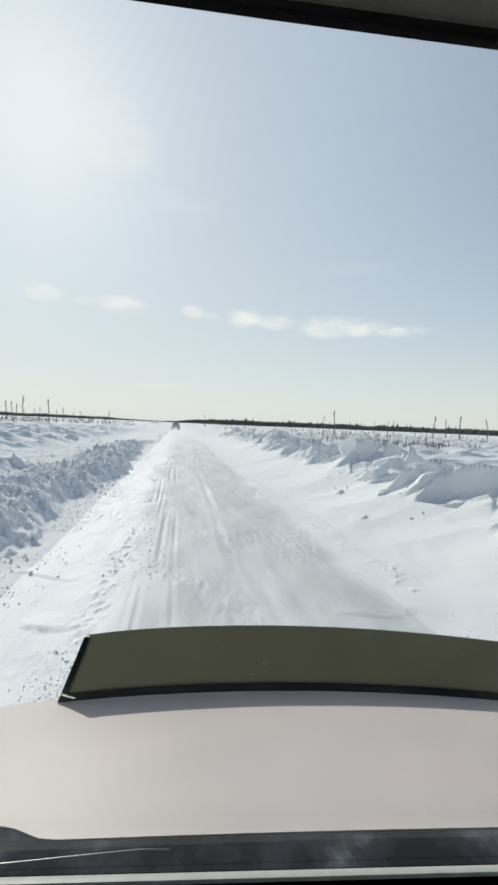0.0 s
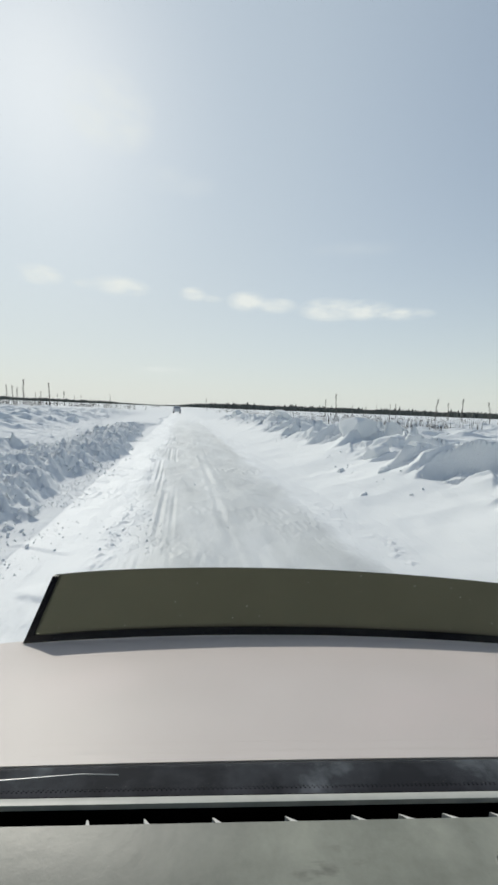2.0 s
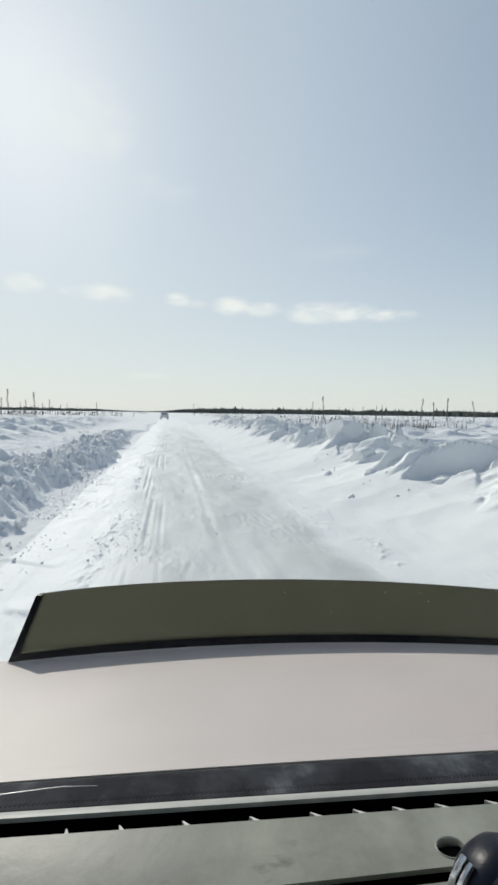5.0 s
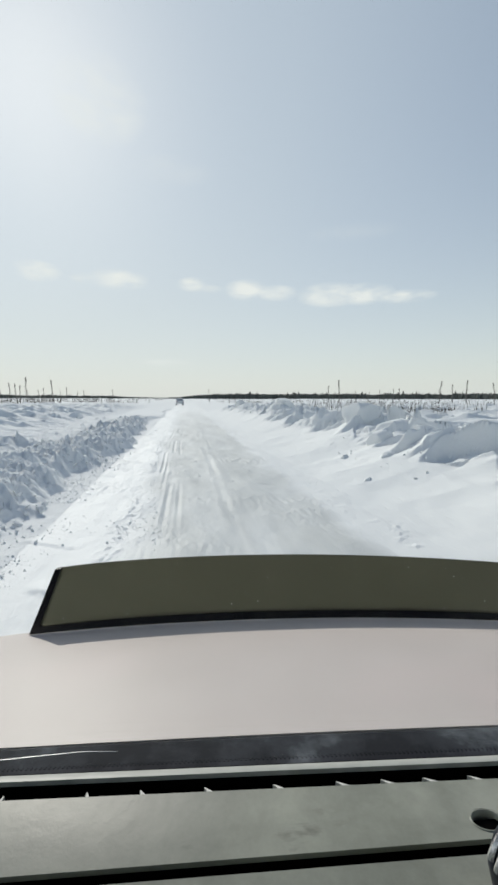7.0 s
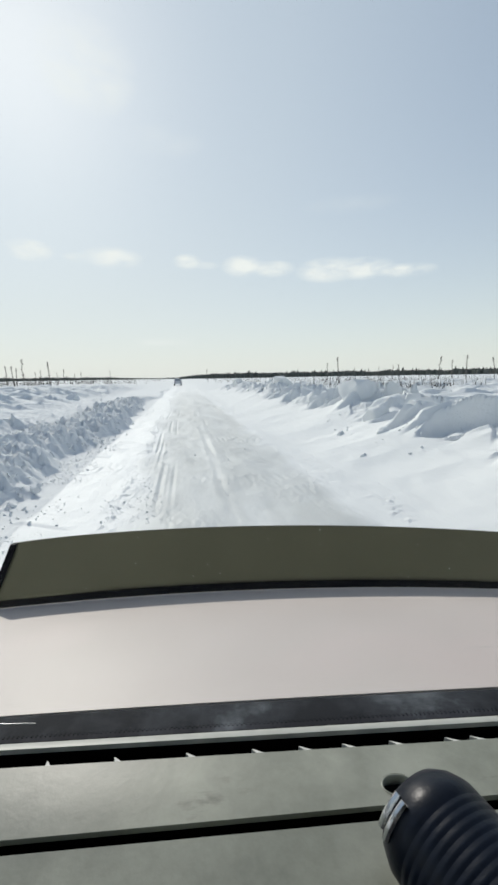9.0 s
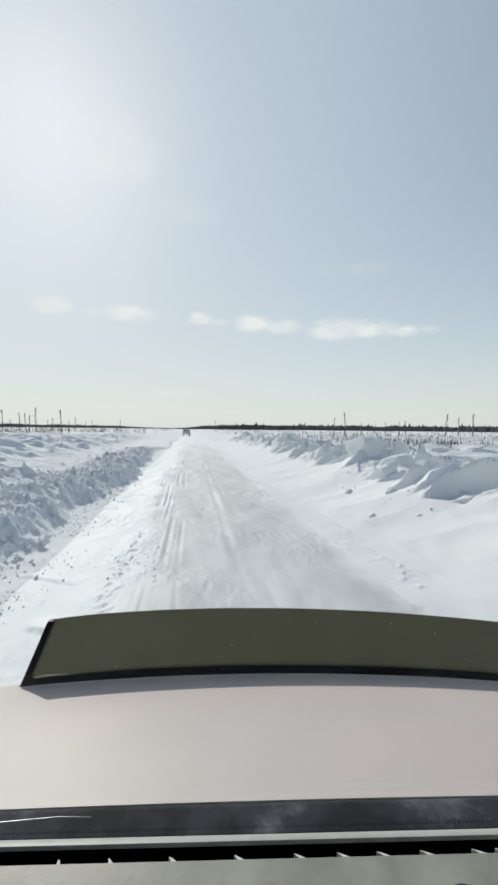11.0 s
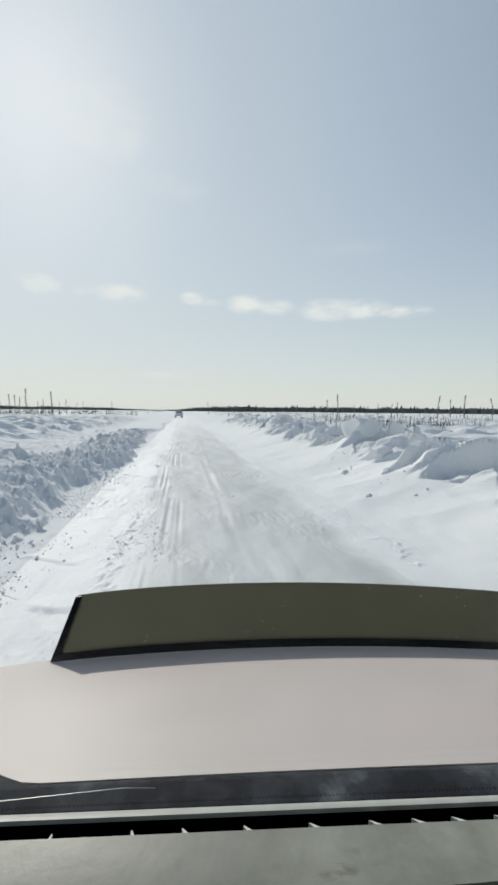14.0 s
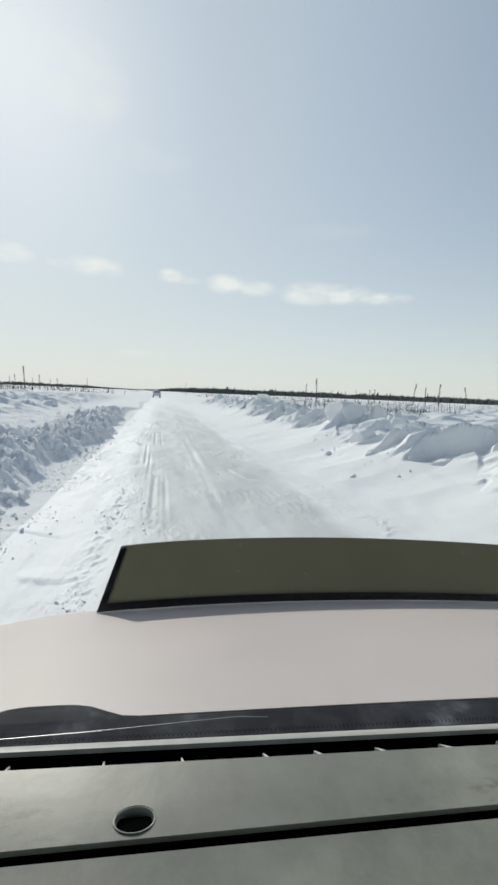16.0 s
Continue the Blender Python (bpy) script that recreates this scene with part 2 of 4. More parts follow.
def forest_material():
    q = Mat("haze_paled_conifers")
    # aerial haze is painted in: base colour paler than near conifers
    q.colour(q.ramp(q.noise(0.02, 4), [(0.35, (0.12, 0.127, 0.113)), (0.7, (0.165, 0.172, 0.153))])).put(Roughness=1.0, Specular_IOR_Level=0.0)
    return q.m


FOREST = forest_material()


def pane_material(name, tint, gloss_rough=0.02, smear=0.0):
    """A sheet that lets light straight through, tinted, with a Fresnel sheen on it."""
    q = Mat(name)
    t = q.n.new("ShaderNodeBsdfTransparent")
    t.inputs[0].default_value = (*tint, 1)
    g = q.n.new("ShaderNodeBsdfGlossy")
    g.inputs["Roughness"].default_value = gloss_rough
    f = q.n.new("ShaderNodeLayerWeight")
    mx = q.n.new("ShaderNodeMixShader")
    q.link(q.math("ADD", q.math("MULTIPLY", q.math("POWER", f.outputs["Facing"], 5.0), 0.3), 0.0025), mx.inputs[0])
    q.link(t.outputs[0], mx.inputs[1])
    q.link(g.outputs[0], mx.inputs[2])
    last = mx.outputs[0]
    if smear:
        d = q.n.new("ShaderNodeBsdfTranslucent")
        d.inputs[0].default_value = (0.36, 0.357, 0.298, 1)
        m2 = q.n.new("ShaderNodeMixShader")
        q.link(q.val(q.noise(4, 4), smear * 0.85, smear, 0.3, 0.7), m2.inputs[0])
        q.link(last, m2.inputs[1])
        q.link(d.outputs[0], m2.inputs[2])
        last = m2.outputs[0]
    q.link(last, q.n["Material Output"].inputs[0])
    return q.m


GLASS = pane_material("windscreen_glass", (0.97, 0.985, 0.975))


def scratch_material():
    """Milky, half clear: lights up when the sun stands behind it."""
    q = Mat("milky_scratch")
    t, d, m = (q.n.new("ShaderNode" + k) for k in ("BsdfTransparent", "BsdfTranslucent", "MixShader"))
    d.inputs[0].default_value = (0.85, 0.85, 0.80, 1)
    q.link(q.val(q.noise(500, 3), 0.25, 0.75, 0.35, 0.65), m.inputs[0])
    q.link(t.outputs[0], m.inputs[1])
    q.link(d.outputs[0], m.inputs[2])
    q.link(m.outputs[0], q.n["Material Output"].inputs[0])
    return q.m


SCRATCH = scratch_material()
SMOKED = pane_material("smoked_acrylic", (0.212, 0.213, 0.186), 0.10, 0.36)


# ---------------------------------------------------------------- mesh helpers
def finish(me, mat, smooth=True):
    me.materials.append(mat)
    me.polygons.foreach_set("use_smooth", [smooth] * len(me.polygons))
    return me


def part(name, bm, material, parent=None, label="", smooth=True, bevel=0.0):
    me = bpy.data.meshes.new(name)
    if bevel:
        bmesh.ops.bevel(bm, geom=bm.edges[:], offset=bevel, segments=2, affect="EDGES", profile=0.5)
    bmesh.ops.recalc_face_normals(bm, faces=bm.faces[:])
    bm.to_mesh(me)
    bm.free()
    finish(me, material, smooth)
    if smooth:
        me.set_sharp_from_angle(angle=radians(38))
    ob = new(name, me)
    ob.parent = parent
    if label:
        ob["label"] = label
    return ob


def empty(name):
    ob = new(name)
    ob.empty_display_size = 0.1
    return ob


def box(x0, x1, y0, y1, z0, z1, bm=None):
    bm = bm or bmesh.new()
    v = [bm.verts.new((x, y, z)) for x in (x0, x1) for y in (y0, y1) for z in (z0, z1)]
    for f in ((0, 1, 3, 2), (4, 6, 7, 5), (0, 4, 5, 1), (2, 3, 7, 6), (0, 2, 6, 4), (1, 5, 7, 3)):
        bm.faces.new([v[i] for i in f])
    return bm


def sheet(fn, nu, nv, thick=0.0, bm=None):
    """A grid fn(u, v) -> (x, y, z); with a thickness it becomes a closed slab, its second face at fn - thick along z or a given offset."""
    bm = bm or bmesh.new()
    g = [[bm.verts.new(fn(i / nu, j / nv)) for j in range(nv + 1)] for i in range(nu + 1)]
    for i in range(nu):
        for j in range(nv):
            bm.faces.new((g[i][j], g[i + 1][j], g[i + 1][j + 1], g[i][j + 1]))
    if thick:
        off = Vector(thick) if isinstance(thick, tuple) else Vector((0, 0, -thick))
        h = [[bm.verts.new(g[i][j].co + off) for j in range(nv + 1)] for i in range(nu + 1)]
        for i in range(nu):
            for j in range(nv):
                bm.faces.new((h[i][j], h[i][j + 1], h[i + 1][j + 1], h[i + 1][j]))
        for i in range(nu):
            bm.faces.new((g[i][0], h[i][0], h[i + 1][0], g[i + 1][0]))
            bm.faces.new((g[i][nv], g[i + 1][nv], h[i + 1][nv], h[i][nv]))
        for j in range(nv):
            bm.faces.new((g[0][j], g[0][j + 1], h[0][j + 1], h[0][j]))
            bm.faces.new((g[nu][j], h[nu][j], h[nu][j + 1], g[nu][j + 1]))
    return bm


def tube(points, radii, sides=8, bm=None, caps=True):
    """A round bar along points."""
    bm = bm or bmesh.new()
    pts = [Vector(p) for p in points]
    rings = []
    side = None
    for i, p in enumerate(pts):
        d = (pts[min(i + 1, len(pts) - 1)] - pts[max(i - 1, 0)]).normalized()
        if side is None:
            side = d.cross(Vector((0, 0, 1)) if abs(d.z) < 0.9 else Vector((1, 0, 0))).normalized()
        side = (side - d * side.dot(d)).normalized()
        up = d.cross(side)
        r = radii[i] if hasattr(radii, "__len__") else radii
        rings.append([bm.verts.new(p + (side * math.cos(a) + up * math.sin(a)) * r) for a in (2 * math.pi * k / sides for k in range(sides))])
    for a, b in zip(rings, rings[1:]):
        for k in range(sides):
            bm.faces.new((a[k], a[(k + 1) % sides], b[(k + 1) % sides], b[k]))
    if caps:
        bm.faces.new(rings[0][::-1])
        bm.faces.new(rings[-1])
    return bm


def lerp(a, b, t):
    return a + (b - a) * t


def smooth01(t):
    t = min(max(t, 0.0), 1.0)
    return t * t * (3 - 2 * t)


# ---------------------------------------------------------------- ground, road and banks
RNG = np.random.RandomState(11)
GRAD = RNG.rand(256, 256) * 2 * np.pi


def perlin(x, y, seed=0):
    x, y = x + seed * 17.13, y - seed * 9.71
    xi, yi = np.floor(x).astype(int), np.floor(y).astype(int)
    fx, fy = x - xi, y - yi
    u, v = fx ** 3 * (fx * (fx * 6 - 15) + 10), fy ** 3 * (fy * (fy * 6 - 15) + 10)

    def g(ix, iy, dx, dy):
        a = GRAD[ix & 255, iy & 255]
        return np.cos(a) * dx + np.sin(a) * dy

    n0 = g(xi, yi, fx, fy) * (1 - u) + g(xi + 1, yi, fx - 1, fy) * u
    n1 = g(xi, yi + 1, fx, fy - 1) * (1 - u) + g(xi + 1, yi + 1, fx - 1, fy - 1) * u
    return (n0 * (1 - v) + n1 * v) * 1.5


def fbm(x, y, octaves=4, seed=0, gain=0.5):
    out, a = 0, 1
    for i in range(octaves):
        out = out + a * perlin(x * 2 ** i, y * 2 ** i, seed + i * 3)
        a *= gain
    return out


def sstep(a, b, t):
    t = np.clip((t - a) / (b - a), 0, 1)
    return t * t * (3 - 2 * t)


def cells(x, y, seed=0):
    """Broken plates: every cell has its own level and tilt; also the distance to the cell's rim."""
    xi, yi = np.floor(x).astype(int), np.floor(y).astype(int)
    best, second, level = np.full(x.shape, 9.0), np.full(x.shape, 9.0), np.zeros(x.shape)
    for ox in (-1, 0, 1):
        for oy in (-1, 0, 1):
            cx, cy = xi + ox, yi + oy
            h1, h2 = GRAD[(cx + seed * 31) & 255, cy & 255], GRAD[cx & 255, (cy + 77 + seed * 13) & 255]
            dx, dy = x - cx - h1 / 6.2832, y - cy - h2 / 6.2832
            d = np.hypot(dx, dy)
            h3 = GRAD[(cx + 101) & 255, (cy + seed * 7 + 53) & 255]
            lev = (h3 / 6.2832 - 0.5) + 0.6 * (np.cos(h3 * 5) * dx + np.sin(h3 * 5) * dy)
            near_ = d < best
            second = np.where(near_, best, np.minimum(second, d))
            level = np.where(near_, lev, level)
            best = np.minimum(best, d)
    return level, second - best


def left_foot(y):
    return (-2.12 + 0.62 * perlin(y / 7.0, y * 0 + 3.3, 1) - 0.22 * perlin(y / 2.1, y * 0 + 8.1, 2) - 0.13 * perlin(y / 0.62, y * 0 + 4.1, 5)
            - 0.06 * perlin(y / 0.23, y * 0 + 6.6, 6))


def right_foot(y):
    return 2.72 + 0.60 * perlin(y / 8.0, y * 0 + 1.7, 3) + 0.26 * perlin(y / 2.6, y * 0 + 5.2, 4)


def saw(X, Y, lean, period, wob, seed, steep):
    """Wind-cut teeth: steep towards the viewer, falling slowly away from the wind."""
    u = X * lean + Y * math.sqrt(1 - lean * lean) + wob * perlin(X / 2.2, Y / 2.2, seed)
    v = Y * lean - X * math.sqrt(1 - lean * lean)
    t = (u / period + 0.4 * perlin(v / 2.0, u * 0.2, seed + 1)) % 1.0
    return np.where(t < steep, t / steep, ((1 - t) / (1 - steep)) ** 1.35)


def open_plain(X, Y, dist):
    """The open plain: hummocks, wind ripples and small cut ledges."""
    z = 0.30 + 0.10 * fbm(X / 6, Y / 9, 4, 5) + 0.5 * perlin(X / 150, Y / 150, 6) * sstep(40, 200, dist)
    wave = perlin((X * 0.35 + Y * 0.94) / 1.9 + 0.6 * perlin(X / 3, Y / 3, 40), (Y * 0.35 - X * 0.94) / 4.5, 41)
    fine = perlin((X * 0.35 + Y * 0.94) / 0.9 + 0.5 * perlin(X / 2, Y / 2, 42), (Y * 0.35 - X * 0.94) / 2.2, 43)
    swell = perlin((X * 0.6 + Y * 0.8) / 4.5 + 0.8 * perlin(X / 7, Y / 7, 44), (Y * 0.6 - X * 0.8) / 14.0, 45)
    z = z + 0.30 * np.clip(1 - 1.3 * np.abs(swell), 0, 1) ** 2 * sstep(6, 16, np.abs(X)) * sstep(500, 150, dist)
    z = z + (0.30 * np.clip(1 - np.abs(wave), 0, 1) ** 3 + 0.12 * np.clip(1 - np.abs(fine), 0, 1) ** 2) * sstep(260, 60, dist)
    z = z + (0.20 + 0.08 * sstep(0, -3, X)) * saw(X, Y, 0.30, 1.5, 0.7, 90, 0.10) * sstep(-0.1, 0.35, perlin(X / 3.2, Y / 2.4, 92) + 0.22 * sstep(0, -3, X)) * sstep(3.2, 6, np.abs(X)) * sstep(160, 50, dist)
    return z


def driven_road(X, Y):
    """Packed snow: shallow ruts, a crumbly ridge beside them and low cross ripples."""
    z = 0.012 * fbm(X / 0.9, Y / 2.2, 4, 8) + 0.035 * perlin(X / 1.3, Y / 6.0, 9)
    for cx, w, d in ((-0.55, 0.030, 0.032), (-0.44, 0.026, 0.016), (-0.28, 0.034, 0.028), (-0.06, 0.028, 0.012), (0.80, 0.06, 0.014), (1.06, 0.04, 0.012)):
        c = cx + 0.20 * perlin(Y / 11.0, Y * 0 + 0.3 * cx, 10)
        worn = (0.60 + 0.60 * perlin(X / 0.4, Y / 2.5, 12)) * sstep(-0.12, 0.30, perlin(Y / 4.0, Y * 0 + cx * 7, 13)) * sstep(34, 14, Y)
        z = z - d * worn * (np.exp(-((X - c) / w) ** 2) - 0.35 * np.exp(-((np.abs(X - c) - 2.0 * w) / (0.7 * w)) ** 2))      # a groove with thrown-up lips
    ridge = -0.74 + 0.18 * perlin(Y / 6.0, Y * 0 + 2.0, 14)
    z = z + 0.034 * np.exp(-((X - ridge) / 0.13) ** 2) * np.clip(1.3 * fbm(X / 0.09, Y / 0.12, 3, 15), 0, 2) * sstep(-0.25, 0.25, perlin(Y / 2.4, Y * 0 + 6.0, 17))
    rough = sstep(0.22, 0.50, perlin(X / 1.3, Y / 1.6, 70) + 0.25 * perlin(Y / 9.0, X * 0 + 3.0, 71))
    z = z + (0.010 + 0.010 * sstep(6.5, 8.5, Y) * sstep(15, 11, Y)) * rough * np.clip(fbm(X / 0.07, Y / 0.30, 3, 72, 0.6), -0.25, 1)
    # thin wind-laid lips across the apron beside the ruts
    lip = saw(X, Y, 0.12, 0.55, 0.35, 77, 0.10) * sstep(0.15, 0.5, perlin(X / 0.8, Y / 0.7, 79))
    z = z + 0.022 * lip * sstep(-0.7, -1.1, X) + 0.014 * lip * sstep(1.0, 1.6, X)
    return z


def churned_bank(X, Y):
    """Snow thrown aside by the plough: a steep broken face, a ragged top and a second low ridge behind."""
    s = left_foot(Y) - X
    tall = np.clip(0.47 + 0.20 * perlin(Y / 4.2, Y * 0 + 4.4, 16) + 0.12 * perlin(Y / 1.3, Y * 0 + 9.4, 19), 0.16, 0.8)
    prof = (0.80 * sstep(-0.03, 0.60, s) + 0.20 * sstep(0.3, 0.9, s)) * (1 - 0.55 * sstep(0.9, 2.6, s))
    wx, wy = X + 0.20 * perlin(X / 0.5, Y / 0.5, 50), Y + 0.20 * perlin(X / 0.5, Y / 0.5, 51)
    c1, r1 = cells(wx / 0.46, wy / 0.62, 1)
    c2, r2 = cells(wx / 0.19, wy / 0.25, 2)
    c4, r4 = cells(wx / 0.105, wy / 0.14, 4)
    patch = np.clip(0.6 + 0.9 * perlin(X / 1.4, Y / 1.7, 53), 0.1, 1.3)
    plates = 0.21 * c1 * sstep(0, 0.12, r1) * patch + 0.14 * c2 * sstep(0, 0.14, r2) * np.clip(0.5 + 0.8 * perlin(X / 1.1, Y / 1.3, 52), 0.05, 1.2)
    plates = plates + 0.08 * c4 * np.clip(0.55 + 1.1 * perlin(X / 0.8, Y / 1.0, 54), 0.1, 1.2)
    lump = np.clip(1 - np.abs(fbm(X / 0.62, Y / 0.85, 4, 18, 0.5)), 0, 1) ** 1.6
    crumb = np.abs(fbm(X / 0.17, Y / 0.22, 3, 20, 0.55))
    amp = sstep(-0.02, 0.50, s) * (1 - 0.70 * sstep(1.2, 3.2, s))
    z = tall * prof + amp * (0.22 * (lump - 0.55) + 0.06 * (crumb - 0.25) + plates)
    back = np.exp(-((s - 3.3 - 0.5 * perlin(Y / 5.0, Y * 0 + 1.1, 21)) / 0.42) ** 2) * np.clip(0.25 + 0.8 * perlin(Y / 3.0, Y * 0 + 2.7, 23), 0, 1)
    return s, z + back * (0.26 + 0.30 * c1 * sstep(0, 0.2, r1) + 0.12 * c2)


def carved_drift(X, Y):
    """A smooth wind-packed apron that climbs to a crest cut into teeth and slabs."""
    r = X - right_foot(Y)
    tall = 0.98 + 0.28 * perlin(Y / 6.5, Y * 0 + 7.7, 22) + 0.14 * perlin(Y / 2.0, Y * 0 + 3.9, 29)
    ramp = sstep(-0.2, 3.3, r) ** 1.25 * (1 - 0.50 * sstep(3.1, 5.6, r))
    edge = 2.0 + 0.55 * perlin(Y / 2.3, Y * 0 + 6.1, 31) + 0.25 * perlin(Y / 0.8, Y * 0 + 1.3, 32)
    carve = sstep(edge - 0.25, edge + 0.55, r) * (1 - sstep(4.6, 8.0, r))
    big = saw(X, Y, 0.34, 2.1, 0.7, 24, 0.05)
    small = saw(X, Y, 0.22, 0.85, 0.45, 33, 0.07)
    c3, r3 = cells((X + 0.3 * perlin(X, Y, 60)) / 1.05, (Y + 0.3 * perlin(X, Y, 61)) / 0.85, 3)
    c5, r5 = cells((X + 0.12 * perlin(X / 0.4, Y / 0.4, 64)) / 0.42, (Y + 0.12 * perlin(X / 0.4, Y / 0.4, 65)) / 0.36, 5)
    shards = 0.30 * c5 * sstep(0, 0.10, r5) * np.clip(1.5 * perlin(X / 1.7, Y / 2.2, 63) + 0.15, 0, 1)
    blocky = np.clip(perlin(X / 3.0, Y / 4.0, 62) + 0.45, 0, 1)
    m1 = 0.45 + 0.65 * np.clip(perlin(X / 2.5, Y / 3.5, 27) + 0.3, 0, 1)
    m2 = np.clip(0.38 + 1.1 * perlin(X / 2.0, Y / 2.6, 35), 0, 1)
    z = tall * ramp + carve * (shards + 0.42 * blocky * c3 * sstep(0, 0.08, r3) + 0.72 * (big - 0.4) * m1 + 0.44 * (small - 0.4) * m2 + 0.08 * fbm(X / 0.8, Y / 0.9, 4, 26, 0.5)
                             + 0.11 * (saw(X, Y, 0.45, 0.34, 0.3, 47, 0.12) - 0.4) * np.clip(0.3 + 1.2 * perlin(X / 1.3, Y / 1.5, 48), 0, 1))
    # long shallow tails of drift running down the apron
    tail = np.clip(1 - np.abs(perlin((X * 0.55 + Y * 0.83) / 1.6, (Y * 0.55 - X * 0.83) / 5.5, 36)) * 3.2, 0, 1)
    z = z + 0.035 * tail * sstep(0.1, 1.0, r) * (1 - carve) + 0.02 * perlin(X / 1.2, Y / 2.6, 28) * sstep(0, 1, r)
    # broken crust along its foot
    z = z + 0.05 * np.exp(-(r / 0.16) ** 2) * np.clip(1.4 * fbm(X / 0.10, Y / 0.13, 3, 37), 0, 1.6) * sstep(0.05, 0.35, perlin(Y / 1.9, Y * 0 + 8.0, 38))
    return r, z


def height(X, Y):
    """The snow's surface: a ploughed road between a churned bank and wind-carved drifts, on an open plain."""
    dist = np.hypot(X, Y)
    plain = open_plain(X, Y, dist)
    road = driven_road(X, Y)
    s, left = churned_bank(X, Y)
    r, right = carved_drift(X, Y)
    wl_, wr_ = sstep(-0.12, 0.25, s), sstep(-0.25, 0.3, r)
    swept = 0.10 + 0.06 * fbm(X / 5, Y / 8, 3, 46)
    left = left + (swept - left) * sstep(24, 44, Y)
    right = right + (swept - right) * sstep(34, 64, Y)
    z = road * (1 - wl_) * (1 - wr_) + left * wl_ + right * wr_
    z = z + (plain - z) * np.maximum(sstep(3.6, 6.5, s), sstep(5.0, 8.0, r))
    near = sstep(100, 45, Y) * sstep(-60, -20, Y)
    return z * near + (0.12 + (plain - 0.12) * sstep(4, 14, np.abs(X - 1))) * (1 - near) * 0.8 + 0.015 * fbm(X / 0.5, Y / 0.8, 2, 30) * sstep(60, 20, dist)


def graded(a, step, grow, end):
    out = [a]
    while abs(out[-1] - a) < abs(end - a):
        step *= grow
        out.append(out[-1] + step)
    return out


xs = np.concatenate([graded(-7.5, -0.06, 1.024, -3600)[:0:-1], np.arange(-7.5, -4.6, 0.05), np.arange(-4.6, -1.0, 0.028), np.arange(-1.0, 0.0, 0.018), np.arange(0.0, 2.4, 0.03), np.arange(2.4, 8.51, 0.036), graded(8.5, 0.06, 1.024, 3600)[1:]])
ys = [2.0]
while ys[-1] < 90:
    ys.append(ys[-1] + max(0.034, ys[-1] * 0.0052))
ys = np.concatenate([graded(2.0, -0.06, 1.09, -600)[:0:-1], ys, graded(ys[-1], 0.6, 1.06, 3800)[1:]])
GX, GY = np.meshgrid(xs, ys, indexing="ij")
GZ = height(GX, GY)
GZ = np.where((np.abs(GX - 0.4) < 1.75) & (GY < 2.2) & (GY > -5), np.minimum(GZ, 0.0), GZ)
dzx, dzy = np.gradient(GZ, xs, axis=0), np.gradient(GZ, ys, axis=1)
GN = np.stack([-dzx, -dzy, np.ones_like(GZ)], -1)
GN /= np.linalg.norm(GN, axis=-1, keepdims=True)


def strip(name, i0, i1, j0, j1, mat, skip=None):
    """The part of the snow sheet between grid columns i0..i1 and rows j0..j1 as an object; its edge normals follow the whole sheet."""
    ni, nj = i1 - i0 + 1, j1 - j0 + 1
    co = np.stack([GX, GY, GZ], -1)[i0:i1 + 1, j0:j1 + 1].reshape(-1, 3)
    nn = GN[i0:i1 + 1, j0:j1 + 1].reshape(-1, 3)
    idx = np.arange(ni * nj).reshape(ni, nj)
    f = np.stack([idx[:-1, :-1], idx[1:, :-1], idx[1:, 1:], idx[:-1, 1:]], -1)
    if skip is not None:
        keep = np.ones((ni - 1, nj - 1), bool)
        a0, a1, b0, b1 = skip
        keep[a0 - i0:a1 - i0, b0 - j0:b1 - j0] = False
        f = f[keep]
    f = f.reshape(-1, 4)
    me = bpy.data.meshes.new(name)
    me.vertices.add(len(co))
    me.vertices.foreach_set("co", co.ravel())
    me.loops.add(f.size)
    me.loops.foreach_set("vertex_index", f.ravel())
    me.polygons.add(len(f))
    me.polygons.foreach_set("loop_start", np.arange(0, f.size, 4))
    me.update(calc_edges=True)
    finish(me, mat)
    me.normals_split_custom_set_from_vertices(nn.tolist())
    return new(name, me)


def col(x):
    return int(np.argmin(np.abs(xs - x)))


def row(y):
    return int(np.argmin(np.abs(ys - y)))


iL, iA, iB, iR = col(-7.4), col(-1.75), col(2.38), col(8.4)
jA, jB = row(-40.0), row(160.0)
tagged(strip("ground", 0, len(xs) - 1, 0, len(ys) - 1, SNOW, (iL, iR, jA, jB)), "open snow-covered plain with wind ripples", "snowfield", kind="structure")
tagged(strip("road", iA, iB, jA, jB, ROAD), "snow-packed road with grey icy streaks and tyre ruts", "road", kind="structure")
tagged(strip("snow_bank", iL, iA, jA, jB, CLOD), "low ploughed bank of churned lumpy snow beside the road", "snow bank", kind="structure")
tagged(strip("snow_drift", iB, iR, jA, jB, SNOW), "smooth wind-carved snow drift with sharp crests beside the road", "snow drift", kind="structure")


def ground_z(x, y):
    i, j = int(np.clip(np.searchsorted(xs, x) - 1, 0, len(xs) - 2)), int(np.clip(np.searchsorted(ys, y) - 1, 0, len(ys) - 2))
    a, b = (x - xs[i]) / (xs[i + 1] - xs[i]), (y - ys[j]) / (ys[j + 1] - ys[j])
    return float((GZ[i, j] * (1 - a) + GZ[i + 1, j] * a) * (1 - b) + (GZ[i, j + 1] * (1 - a) + GZ[i + 1, j + 1] * a) * b)


# ---------------------------------------------------------------- far forest, brush, snags
def many(name, verts, faces, mat):
    me = bpy.data.meshes.new(name)
    me.from_pydata(verts, [], faces)
    finish(me, mat, False)
    return new(name, me)


